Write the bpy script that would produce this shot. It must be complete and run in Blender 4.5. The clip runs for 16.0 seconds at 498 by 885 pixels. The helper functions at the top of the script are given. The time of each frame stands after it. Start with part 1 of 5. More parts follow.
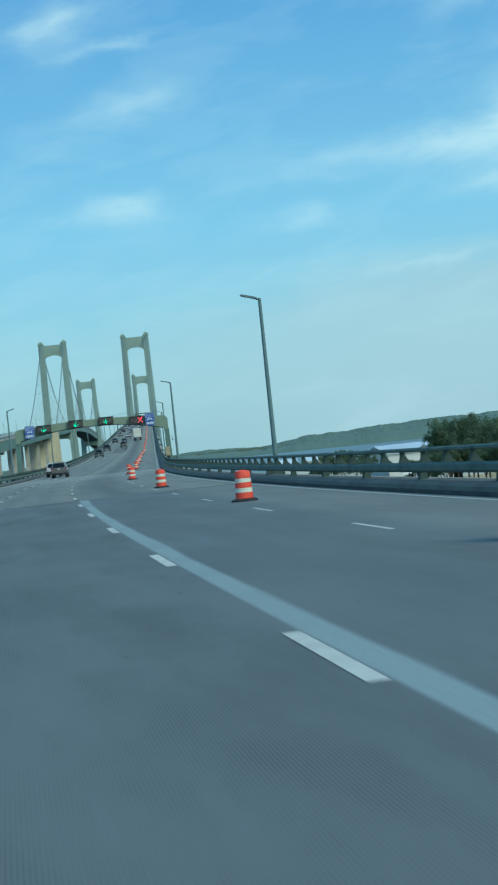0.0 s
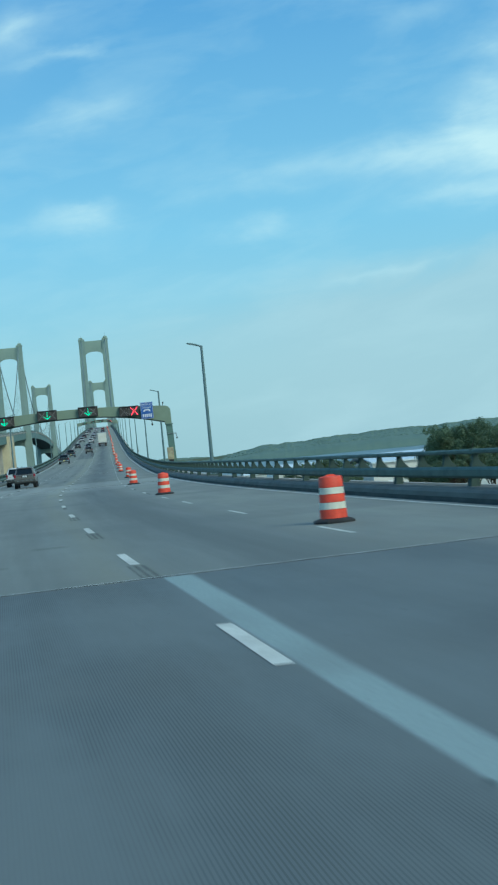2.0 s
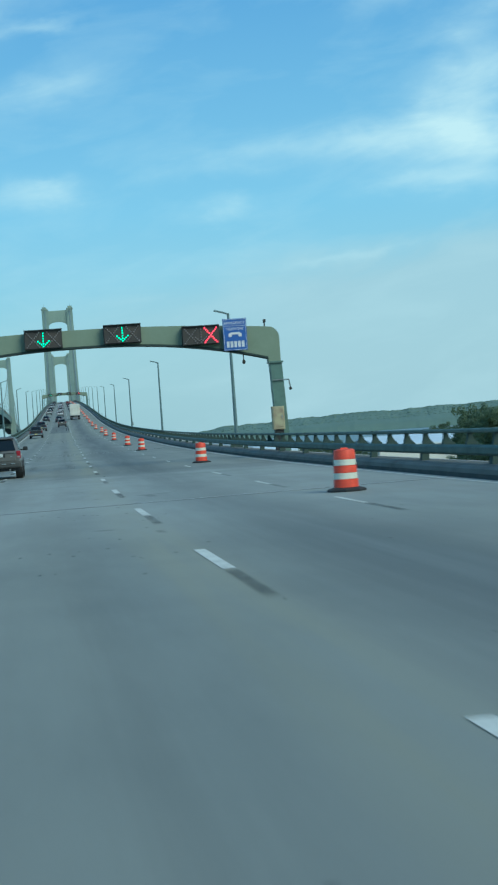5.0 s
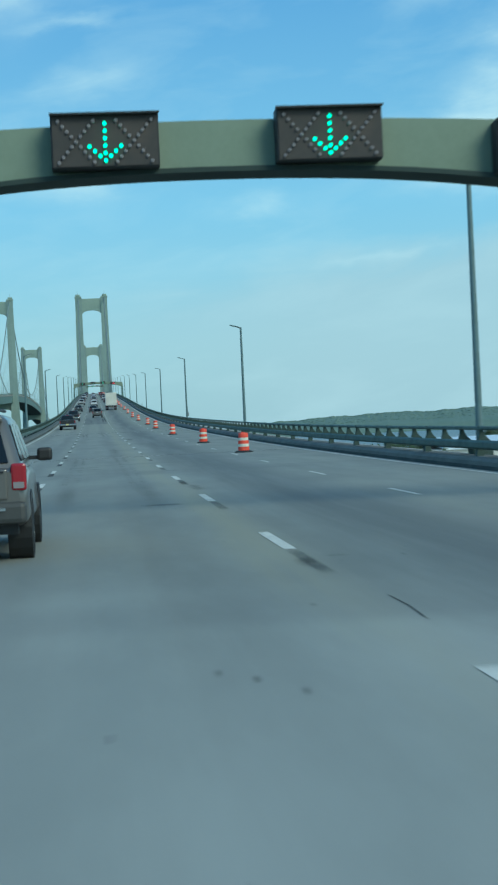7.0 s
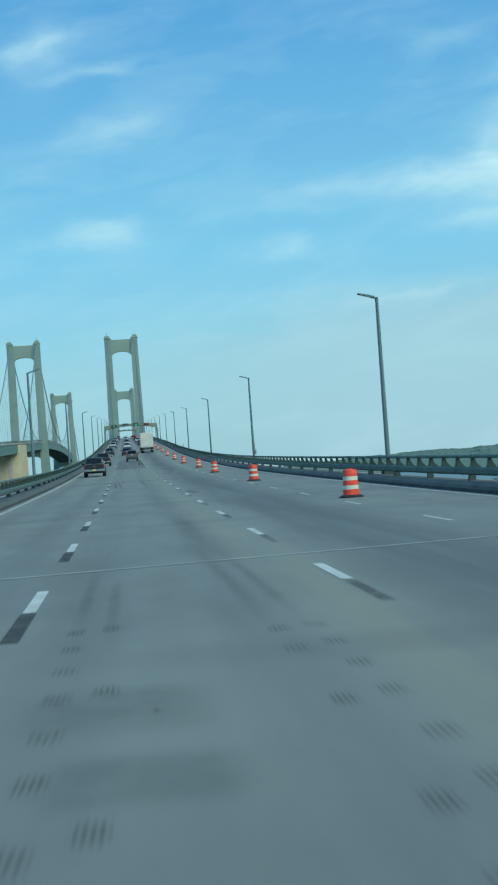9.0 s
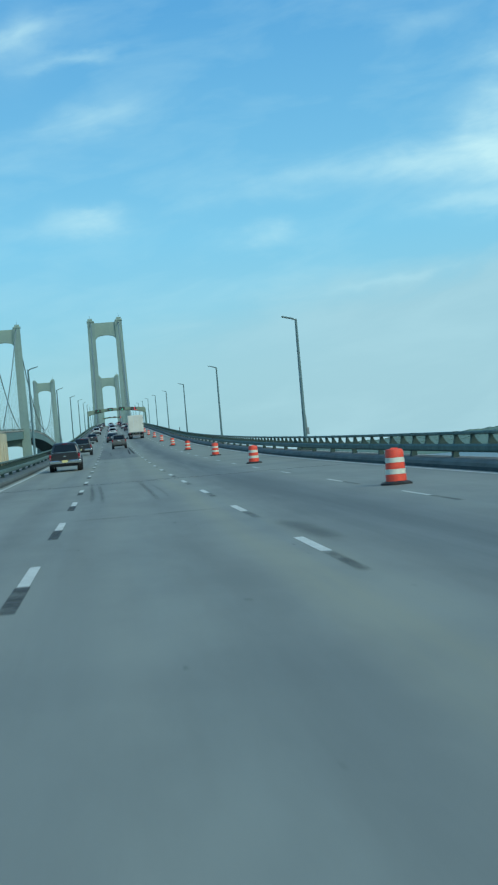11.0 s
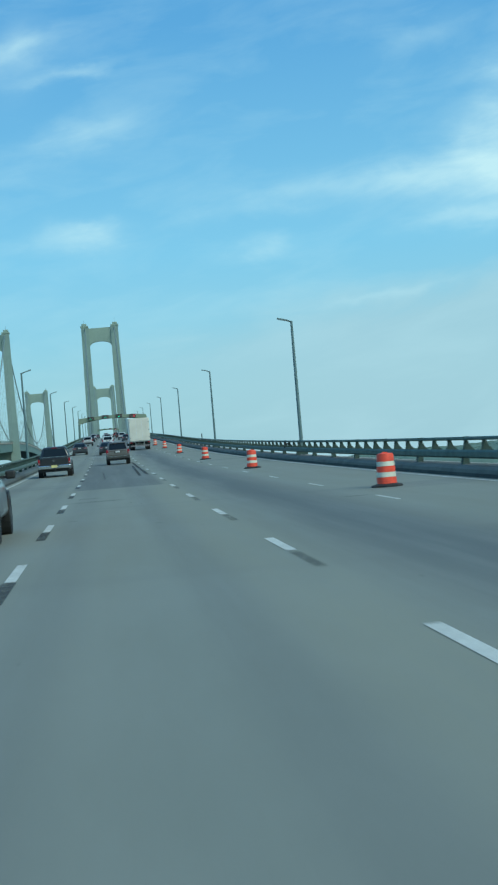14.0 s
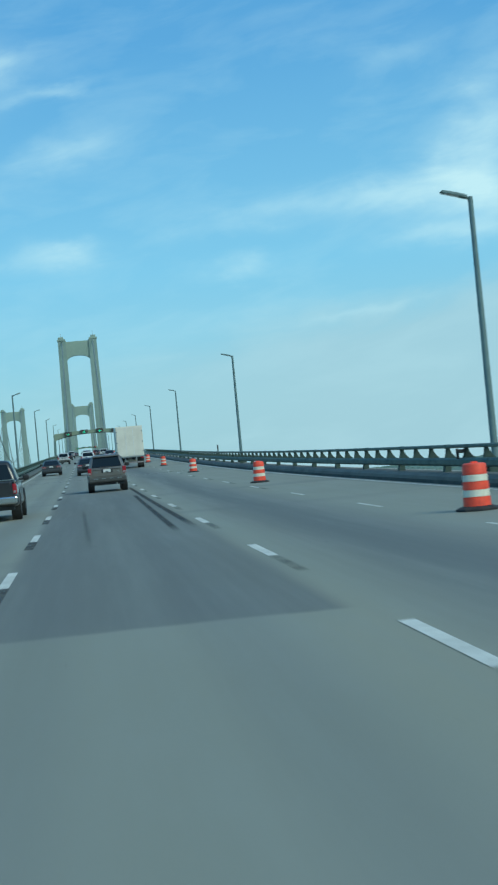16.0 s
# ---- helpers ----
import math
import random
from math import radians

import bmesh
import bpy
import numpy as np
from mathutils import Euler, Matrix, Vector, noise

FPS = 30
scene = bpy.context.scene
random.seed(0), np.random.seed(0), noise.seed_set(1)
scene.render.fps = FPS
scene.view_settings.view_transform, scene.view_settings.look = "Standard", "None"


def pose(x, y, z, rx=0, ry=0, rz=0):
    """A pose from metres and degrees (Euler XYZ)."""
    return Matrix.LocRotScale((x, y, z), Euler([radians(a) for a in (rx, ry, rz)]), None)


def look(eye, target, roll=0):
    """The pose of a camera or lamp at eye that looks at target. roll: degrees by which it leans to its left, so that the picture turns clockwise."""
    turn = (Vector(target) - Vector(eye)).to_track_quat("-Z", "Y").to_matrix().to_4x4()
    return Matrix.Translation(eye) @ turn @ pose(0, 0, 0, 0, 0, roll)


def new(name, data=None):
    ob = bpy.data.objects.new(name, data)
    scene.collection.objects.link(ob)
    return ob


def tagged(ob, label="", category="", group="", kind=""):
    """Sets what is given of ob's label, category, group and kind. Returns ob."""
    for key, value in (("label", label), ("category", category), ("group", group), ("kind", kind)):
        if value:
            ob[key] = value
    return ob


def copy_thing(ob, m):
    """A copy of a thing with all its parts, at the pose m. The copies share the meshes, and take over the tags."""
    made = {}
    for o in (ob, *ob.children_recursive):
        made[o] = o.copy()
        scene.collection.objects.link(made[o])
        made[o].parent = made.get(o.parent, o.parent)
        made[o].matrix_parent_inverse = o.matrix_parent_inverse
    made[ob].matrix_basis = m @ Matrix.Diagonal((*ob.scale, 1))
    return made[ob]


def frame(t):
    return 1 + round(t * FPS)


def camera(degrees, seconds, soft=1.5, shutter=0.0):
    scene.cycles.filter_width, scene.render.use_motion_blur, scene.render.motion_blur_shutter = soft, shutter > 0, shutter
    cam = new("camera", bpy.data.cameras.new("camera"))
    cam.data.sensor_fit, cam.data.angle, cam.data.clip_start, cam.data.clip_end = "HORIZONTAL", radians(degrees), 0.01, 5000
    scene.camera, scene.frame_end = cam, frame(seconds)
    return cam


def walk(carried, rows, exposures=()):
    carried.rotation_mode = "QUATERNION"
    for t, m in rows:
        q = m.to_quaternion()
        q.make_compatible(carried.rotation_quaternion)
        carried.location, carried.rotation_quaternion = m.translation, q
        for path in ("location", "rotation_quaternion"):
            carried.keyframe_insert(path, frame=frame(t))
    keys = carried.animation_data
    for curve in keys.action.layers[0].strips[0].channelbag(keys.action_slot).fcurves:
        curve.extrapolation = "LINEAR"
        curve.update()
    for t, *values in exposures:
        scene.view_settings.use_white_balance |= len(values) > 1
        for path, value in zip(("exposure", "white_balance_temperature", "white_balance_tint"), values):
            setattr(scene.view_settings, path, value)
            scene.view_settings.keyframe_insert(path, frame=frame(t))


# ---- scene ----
# ------------------------------------------------------------------ road line
# s: metres along the right-hand carriageway, d: metres to its right, z: up.
KNOT = np.array([-60, -40, 0, 25, 50, 75, 100, 150, 200, 260, 320, 380, 450, 540, 650, 800, 1000, 1361, 1700, 2040, 2500.0])
TURN = np.array([-.124, -.1129, -.0935, -.0834, -.0703, -.0589, -.0451, -.0044, .0017, .0003, -.0018, .001, -.0004, 0, 0, 0, 0, 0, 0, 0, 0])
GRADE = np.array([-.0087, -.0087, -.0027, -.0007, .0012, .0022, .0032, .0029, .0078, .0147, .0182, .0244, .0303, .0369, .0354, .0331, .0299, .029, 0.0, -.029, -.03])
FINE = np.arange(-60, 2400, 2.0)
HEAD = np.interp(FINE, KNOT, TURN)
RISE = np.interp(FINE, KNOT, GRADE)


def summed(v):
    v = np.concatenate([[0], np.cumsum(v[1:] + v[:-1])])
    return v - v[30]


RX, RY, RZ = summed(np.sin(HEAD)) - 0.593, summed(np.cos(HEAD)), summed(RISE)


def heading(s):
    return float(np.interp(s, FINE, HEAD))


def spot(s, d=0.0, z=0.0):
    """A point by its distance along the road, its offset to the right and its height over the surface."""
    a = heading(s)
    return Vector((float(np.interp(s, FINE, RX)) + d * math.cos(a), float(np.interp(s, FINE, RY)) - d * math.sin(a),
                   float(np.interp(s, FINE, RZ)) + z))


def stand(s, d=0.0, z=0.0, turn=0.0, level=False):
    """A pose on the road: y runs along it and x to its right. level: upright in spite of the grade."""
    tilt = 0.0 if level else math.atan(float(np.interp(s, FINE, RISE)))
    m = Matrix.Translation(spot(s, d, z)) @ Matrix.Rotation(-heading(s), 4, "Z") @ Matrix.Rotation(tilt, 4, "X")
    return m @ Matrix.Rotation(radians(turn), 4, "Z")


# ------------------------------------------------------------------ camera
cam = camera(17.64, 16.0, soft=2.2, shutter=0.25)
PATH = [
    (0.0, 0.280, -6.780, 1.446, 3.395, 0.201, 5.909),
    (0.5, -0.800, 4.954, 1.433, 4.403, 0.422, 6.260),
    (1.0, -1.778, 16.774, 1.422, 4.695, 0.395, 5.761),
    (1.5, -2.735, 28.799, 1.421, 4.789, 0.355, 5.633),
    (2.0, -3.598, 40.545, 1.422, 5.059, 0.390, 5.451),
    (2.5, -4.436, 51.498, 1.425, 5.360, 0.390, 5.600),
    (3.0, -5.342, 62.644, 1.455, 5.630, 0.409, 4.950),
    (5.5, -8.139, 119.167, 1.590, 6.561, -0.760, 4.000),
    (6.0, -8.394, 130.742, 1.624, 6.264, -0.990, 3.549),
    (6.5, -8.667, 142.911, 1.675, 5.909, -0.821, 2.997),
    (7.0, -8.826, 154.864, 1.710, 5.484, -0.437, 2.640),
    (7.5, -8.976, 166.980, 1.768, 5.136, 0.031, 3.029),
    (8.0, -9.066, 178.860, 1.843, 4.858, 0.574, 3.235),
    (8.5, -9.115, 191.040, 1.915, 4.590, 0.895, 3.450),
    (9.0, -9.106, 203.200, 2.002, 4.430, 1.138, 4.080),
    (11.5, -9.101, 263.040, 2.695, 5.009, 0.568, 4.952),
    (12.0, -9.041, 274.994, 2.877, 5.166, 0.600, 4.983),
    (12.5, -8.996, 287.042, 3.069, 5.224, 0.816, 4.926),
    (13.0, -9.007, 298.963, 3.268, 5.249, 1.078, 4.776),
    (13.5, -8.976, 310.819, 3.473, 5.130, 1.133, 4.655),
    (14.0, -8.999, 322.657, 3.686, 5.106, 1.107, 4.780),
    (14.5, -9.058, 334.509, 3.912, 5.150, 1.100, 4.772),
    (15.0, -9.112, 346.877, 4.164, 5.347, 1.194, 4.839),
    (15.5, -9.143, 358.890, 4.424, 5.647, 1.413, 5.075),
    (16.0, -9.113, 370.620, 4.692, 5.912, 1.677, 5.348),
]


def aimed(x, y, z, yaw, pitch, roll):
    """Yaw to the right of the bridge's axis, pitch up, roll to the right, in degrees."""
    a, b = radians(yaw), radians(pitch)
    ahead = Vector((math.sin(a) * math.cos(b), math.cos(a) * math.cos(b), math.sin(b)))
    return look(Vector((x, y, z)), Vector((x, y, z)) + ahead, -roll)


walk(cam, [(t, aimed(*row)) for t, *row in PATH], exposures=[(0, 0.0, 5900, -14), (16, 0.0, 5900, -14)])

# ------------------------------------------------------------------ sky and sun
world = bpy.data.worlds.new("sky")
scene.world = world
world.use_nodes = True
W = world.node_tree
W.nodes.clear()


def wnode(kind, **set_):
    n = W.nodes.new(kind)
    for k, v in set_.items():
        n.inputs[k].default_value = v
    return n


def wmath(op, a, b=None, c=None):
    n = W.nodes.new("ShaderNodeMath")
    n.operation = op
    for i, v in enumerate((a, b, c)):
        if v is None:
            continue
        if isinstance(v, (int, float)):
            n.inputs[i].default_value = v
        else:
            W.links.new(v, n.inputs[i])
    return n.outputs[0]


SUN_AZ, SUN_EL = 140.0, 38.0   # clockwise from the bridge's axis
sky = W.nodes.new("ShaderNodeTexSky")
sky.sky_type = "NISHITA"
sky.sun_disc = False
sky.sun_elevation = radians(SUN_EL)
sky.sun_rotation = radians(SUN_AZ)
sky.altitude, sky.air_density, sky.dust_density, sky.ozone_density = 0.0, 1.0, 1.6, 2.5
tc = W.nodes.new("ShaderNodeTexCoord")
sep = W.nodes.new("ShaderNodeSeparateXYZ")
W.links.new(tc.outputs["Generated"], sep.inputs[0])
az = wmath("MULTIPLY", wmath("ARCTAN2", sep.outputs[0], sep.outputs[1]), 57.2958)
el = wmath("MULTIPLY", wmath("ARCSINE", sep.outputs[2]), 57.2958)
# a deeper blue overhead, paler and greyer towards the skyline
ramp = W.nodes.new("ShaderNodeValToRGB")
W.links.new(wmath("DIVIDE", el, 40.0), ramp.inputs[0])
stops = [(0.0, (0.415, 0.615, 0.725)), (0.08, (0.395, 0.64, 0.8)), (0.2, (0.275, 0.59, 0.885)), (0.4, (0.14, 0.39, 0.78)), (1.0, (0.1, 0.28, 0.62))]
ramp.color_ramp.elements[0].position, ramp.color_ramp.elements[0].color = stops[0][0], (*stops[0][1], 1)
ramp.color_ramp.elements[1].position, ramp.color_ramp.elements[1].color = stops[-1][0], (*stops[-1][1], 1)
for p, c in stops[1:-1]:
    ramp.color_ramp.elements.new(p).color = (*c, 1)
tone = W.nodes.new("ShaderNodeMix")
tone.data_type, tone.blend_type = "RGBA", "MIX"
tone.inputs[0].default_value = 0.75
scl = W.nodes.new("ShaderNodeMix")
scl.data_type, scl.blend_type = "RGBA", "MULTIPLY"
scl.inputs[0].default_value = 1.0
W.links.new(sky.outputs[0], scl.inputs[6])
scl.inputs[7].default_value = (0.12, 0.12, 0.12, 1)
W.links.new(scl.outputs[2], tone.inputs[6])
W.links.new(ramp.outputs[0], tone.inputs[7])
# wisps: a few drifts with ragged outlines, combed lightly along their length, over a thin high veil
def sky_noise(along, across, lean, detail, rough, twist, seed=0.0):
    v = W.nodes.new("ShaderNodeCombineXYZ")
    up = wmath("SUBTRACT", el, wmath("MULTIPLY", az, lean))
    W.links.new(wmath("MULTIPLY", az, along), v.inputs[0])
    W.links.new(wmath("MULTIPLY", up, across), v.inputs[1])
    v.inputs[2].default_value = seed
    n = wnode("ShaderNodeTexNoise", Scale=1.0, Detail=detail, Roughness=rough, Distortion=twist)
    W.links.new(v.outputs[0], n.inputs["Vector"])
    return n.outputs[0]


broad_wisp = sky_noise(0.19, 0.6, 0.12, 6.0, 0.55, 0.4)
fine_wisp = sky_noise(0.5, 1.3, 0.16, 5.0, 0.55, 0.7, 3.0)
shift_az = wmath("MULTIPLY_ADD", sky_noise(0.55, 1.1, 0.0, 4.0, 0.5, 0.2, 7.0), 2.2, -1.1)
shift_el = wmath("MULTIPLY_ADD", sky_noise(0.45, 0.9, 0.0, 5.0, 0.55, 0.2, 11.0), 1.0, -0.5)
warp_az, warp_el = wmath("ADD", az, shift_az), wmath("ADD", el, shift_el)
DRIFTS = (  # heading, height, half length, half depth, slope, strength
    (11.4, 10.0, 2.5, 0.5, 0.06, 0.6), (14.8, 10.6, 1.8, 1.3, 0.35, 0.72), (15.6, 12.8, 1.3, 1.4, 0.3, 0.3), (15.6, 9.3, 1.3, 1.0, 0.0, 0.45),
    (13.9, 8.35, 2.2, 0.36, 0.0, 0.55), (7.3, 9.75, 1.5, 0.5, 0.0, 0.28), (-0.5, 8.85, 1.35, 0.42, 0.04, 0.62), (0.2, 9.1, 0.7, 0.15, 0.25, 0.25),
    (6.3, 7.95, 0.8, 0.34, 0.0, 0.34), (-2.0, 15.2, 1.2, 1.1, 0.2, 0.42), (0.0, 14.5, 1.9, 0.2, 0.17, 0.3), (0.6, 12.4, 2.0, 0.5, 0.15, 0.3),
    (10.6, 5.95, 2.2, 0.16, 0.1, 0.22), (4.5, 9.3, 1.4, 0.3, 0.1, 0.14), (12.6, 14.8, 1.4, 0.5, 0.3, 0.14), (3.0, 5.9, 2.5, 0.5, 0.05, 0.12))
drift = None
for h, e, wide, tall, lean, much in DRIFTS:
    dx = wmath("SUBTRACT", warp_az, h)
    dy = wmath("SUBTRACT", wmath("SUBTRACT", warp_el, e), wmath("MULTIPLY", dx, lean))
    q = wmath("ADD", wmath("POWER", wmath("ABSOLUTE", wmath("DIVIDE", dx, wide)), 2.0), wmath("POWER", wmath("ABSOLUTE", wmath("DIVIDE", dy, tall)), 2.0))
    g = wmath("MULTIPLY", wmath("EXPONENT", wmath("MULTIPLY", q, -1.0)), much)
    drift = g if drift is None else wmath("ADD", drift, g)
body = wmath("ADD", wmath("MULTIPLY", broad_wisp, 1.0), wmath("MULTIPLY", fine_wisp, 0.36))
veil = wmath("MULTIPLY", wmath("MAXIMUM", wmath("SUBTRACT", wmath("MULTIPLY_ADD", fine_wisp, 0.16, broad_wisp), 0.53), 0.0), 0.6)
mask = W.nodes.new("ShaderNodeClamp")
W.links.new(wmath("ADD", veil, wmath("MULTIPLY", drift, wmath("MAXIMUM", wmath("MULTIPLY_ADD", body, 1.5, -0.1), 0.1))), mask.inputs[0])
mask.inputs[2].default_value = 0.95
# a milky grey haze low in the sky, thicker to the right, with a soft slanting upper edge
edge = wmath("ADD", wmath("SUBTRACT", wmath("MULTIPLY_ADD", az, 0.13, 5.1), el), wmath("MULTIPLY_ADD", broad_wisp, 2.4, -1.2))
hz = W.nodes.new("ShaderNodeMapRange")
hz.interpolation_type = "SMOOTHSTEP"
hz.inputs[1].default_value, hz.inputs[2].default_value, hz.inputs[4].default_value = -0.5, 1.6, 1.0
W.links.new(edge, hz.inputs[0])
hside = W.nodes.new("ShaderNodeMapRange")
hside.inputs[1].default_value, hside.inputs[2].default_value, hside.inputs[3].default_value, hside.inputs[4].default_value = -2.0, 9.0, 0.15, 0.75
W.links.new(az, hside.inputs[0])
milky = W.nodes.new("ShaderNodeMix")
milky.data_type = "RGBA"
W.links.new(wmath("MULTIPLY", hz.outputs[0], hside.outputs[0]), milky.inputs[0])
W.links.new(tone.outputs[2], milky.inputs[6])
milky.inputs[7].default_value = (0.465, 0.605, 0.72, 1)
cloud = W.nodes.new("ShaderNodeMix")
cloud.data_type = "RGBA"
W.links.new(mask.outputs[0], cloud.inputs[0])
W.links.new(milky.outputs[2], cloud.inputs[6])
cloud.inputs[7].default_value = (0.68, 0.83, 0.93, 1)
back = W.nodes.new("ShaderNodeBackground")
back.inputs[1].default_value = 1.0
W.links.new(cloud.outputs[2], back.inputs[0])
wout = W.nodes.new("ShaderNodeOutputWorld")
W.links.new(back.outputs[0], wout.inputs[0])

sun = new("sun", bpy.data.lights.new("sun", "SUN"))
sun.data.energy, sun.data.angle, sun.data.color = 2.2, radians(30.0), (1.0, 0.92, 0.8)
to_sun = Vector((math.sin(radians(SUN_AZ)) * math.cos(radians(SUN_EL)), math.cos(radians(SUN_AZ)) * math.cos(radians(SUN_EL)), math.sin(radians(SUN_EL))))
sun.matrix_world = look(to_sun * 50, (0, 0, 0))


# ------------------------------------------------------------------ materials
def mix_nodes(T, a, b, f):
    n = T.nodes.new("ShaderNodeMix")
    n.data_type = "RGBA"
    for i, v in ((0, f), (6, a), (7, b)):
        if hasattr(v, "is_linked"):
            T.links.new(v, n.inputs[i])
        elif i == 0:
            n.inputs[i].default_value = v
        else:
            n.inputs[i].default_value = (*v, 1)
    return n.outputs[2]


def paint(name, colour, rough=0.5, metal=0.0, wear=0.25, stain=None, grain=14.0, broad=1.2, bump=0.15, coat=0.0, glow=None, glowk=0.0, spec=0.5):
    """A surface with fine grain, broad stains and slight relief at real size."""
    m = bpy.data.materials.new(name)
    m.use_nodes = True
    T = m.node_tree
    b = T.nodes["Principled BSDF"]
    tc = T.nodes.new("ShaderNodeTexCoord")
    n1, n2 = T.nodes.new("ShaderNodeTexNoise"), T.nodes.new("ShaderNodeTexNoise")
    for n, s, dt in ((n1, grain, 3.0), (n2, broad, 6.0)):
        n.inputs["Scale"].default_value, n.inputs["Detail"].default_value = s, dt
        n.inputs["Roughness"].default_value = 0.6
        T.links.new(tc.outputs["Object"], n.inputs["Vector"])
    stain = stain or tuple(c * 0.6 for c in colour)
    r = T.nodes.new("ShaderNodeMapRange")
    r.inputs[1].default_value, r.inputs[2].default_value, r.inputs[4].default_value = 0.42, 0.72, min(1.0, wear * 2)
    T.links.new(n2.outputs[0], r.inputs[0])
    c1 = mix_nodes(T, colour, stain, r.outputs[0])
    r2 = T.nodes.new("ShaderNodeMapRange")
    r2.inputs[1].default_value, r2.inputs[2].default_value, r2.inputs[4].default_value = 0.35, 0.7, wear * 0.5
    T.links.new(n1.outputs[0], r2.inputs[0])
    c2 = mix_nodes(T, c1, tuple(min(1, c * 1.25) for c in colour), r2.outputs[0])
    T.links.new(c2, b.inputs["Base Color"])
    r3 = T.nodes.new("ShaderNodeMapRange")
    r3.inputs[3].default_value, r3.inputs[4].default_value = max(0.03, rough - 0.1), min(1, rough + 0.15)
    T.links.new(n2.outputs[0], r3.inputs[0])
    T.links.new(r3.outputs[0], b.inputs["Roughness"])
    b.inputs["Metallic"].default_value = metal
    b.inputs["Specular IOR Level"].default_value = spec
    b.inputs["Coat Weight"].default_value = coat
    if bump:
        bp = T.nodes.new("ShaderNodeBump")
        bp.inputs["Strength"].default_value, bp.inputs["Distance"].default_value = bump, 0.01
        T.links.new(n1.outputs[0], bp.inputs["Height"])
        T.links.new(bp.outputs[0], b.inputs["Normal"])
    if glow:
        b.inputs["Emission Color"].default_value, b.inputs["Emission Strength"].default_value = (*glow, 1), glowk
    return m


def road_surface():
    """Worn paving: u runs along the road, v to its right, both in metres."""
    m = bpy.data.materials.new("worn_paving")
    m.use_nodes = True
    T = m.node_tree
    b = T.nodes["Principled BSDF"]
    uv = T.nodes.new("ShaderNodeUVMap")
    uv.uv_map = "metres"
    sp = T.nodes.new("ShaderNodeSeparateXYZ")
    T.links.new(uv.outputs[0], sp.inputs[0])
    u, v = sp.outputs[0], sp.outputs[1]

    def mt(op, a, c=None, e=None):
        n = T.nodes.new("ShaderNodeMath")
        n.operation = op
        for i, w in enumerate((a, c, e)):
            if w is None:
                continue
            if isinstance(w, (int, float)):
                n.inputs[i].default_value = w
            else:
                T.links.new(w, n.inputs[i])
        return n.outputs[0]

    def vec(a, c):
        n = T.nodes.new("ShaderNodeCombineXYZ")
        T.links.new(a, n.inputs[0])
        T.links.new(c, n.inputs[1])
        return n.outputs[0]

    def noise_at(vector, scale, detail=4.0, rough=0.6):
        n = T.nodes.new("ShaderNodeTexNoise")
        n.inputs["Scale"].default_value, n.inputs["Detail"].default_value, n.inputs["Roughness"].default_value = scale, detail, rough
        T.links.new(vector, n.inputs["Vector"])
        return n.outputs[0]

    def rng(x, a, c, lo=0.0, hi=1.0):
        n = T.nodes.new("ShaderNodeMapRange")
        n.interpolation_type = "SMOOTHSTEP"
        n.inputs[1].default_value, n.inputs[2].default_value, n.inputs[3].default_value, n.inputs[4].default_value = a, c, lo, hi
        T.links.new(x, n.inputs[0])
        return n.outputs[0]

    streak = noise_at(vec(mt("MULTIPLY", u, 0.035), v), 1.1, 5.0)
    blot = noise_at(vec(mt("MULTIPLY", u, 0.25), v), 0.55, 5.0)
    grit = noise_at(uv.outputs[0], 26.0, 3.0, 0.7)
    wobble = mt("MULTIPLY_ADD", streak, 0.7, -0.35)
    vw = mt("ADD", v, wobble)
    concrete = mix_nodes(T, CONC_A, CONC_B, rng(blot, 0.35, 0.68))
    tan_ = mix_nodes(T, concrete, CONC_T, mt("MULTIPLY", rng(mt("ABSOLUTE", mt("SUBTRACT", vw, 2.0)), 0.1, 0.7, 0.6, 0.0), rng(streak, 0.3, 0.6)))
    # a new, paler slab after the second joint, led in by painted windscreen glare
    slab_and_glare = mt("MULTIPLY", rng(u, 124.0, 142.0), rng(mt("ADD", u, mt("MULTIPLY", blot, 8.0)), 168.0, 177.0, 1.0, 0.0))
    tan_ = mix_nodes(T, tan_, PALE, mt("MULTIPLY", slab_and_glare, rng(blot, 0.25, 0.65, 0.75, 0.4)))
    tan_ = mix_nodes(T, tan_, (0.272, 0.273, 0.214), mt("MULTIPLY", rng(u, 284.0, 360.0), rng(blot, 0.25, 0.7, 0.4, 0.75)))
    # rubber laid down by wheels, lane by lane
    wheel = None
    for centre, wide, much in ((-4.0, 0.6, 0.35), (-2.1, 0.55, 0.35), (4.2, 1.95, 0.95), (-0.75, 0.55, 0.25), (0.95, 0.55, 0.25)):
        w = rng(mt("ABSOLUTE", mt("SUBTRACT", vw, centre)), 0.1, wide, much, 0.0)
        wheel = w if wheel is None else mt("MAXIMUM", wheel, w)
    worn = mix_nodes(T, tan_, RUBBER, mt("MULTIPLY", mt("MULTIPLY", wheel, mt("MULTIPLY_ADD", slab_and_glare, -0.55, 1.0)), rng(streak, 0.2, 0.62, 0.55, 1.0)))
    # the older, darker slab between the first joint and the pale one
    older = mt("MULTIPLY", mt("MULTIPLY", rng(mt("MULTIPLY_ADD", blot, 14.0, u), 108.0, 134.0, 1.0, 0.0), rng(vw, 5.2, 6.6, 1.0, 0.1)), rng(streak, 0.25, 0.65, 0.15, 0.45))
    worn = mix_nodes(T, worn, (0.158, 0.169, 0.158), older)
    # the dark overlay before the first joint, and the one farther on
    early = rng(mt("MULTIPLY_ADD", v, -0.21, u), 60.1, 60.25, 1.0, 0.0)
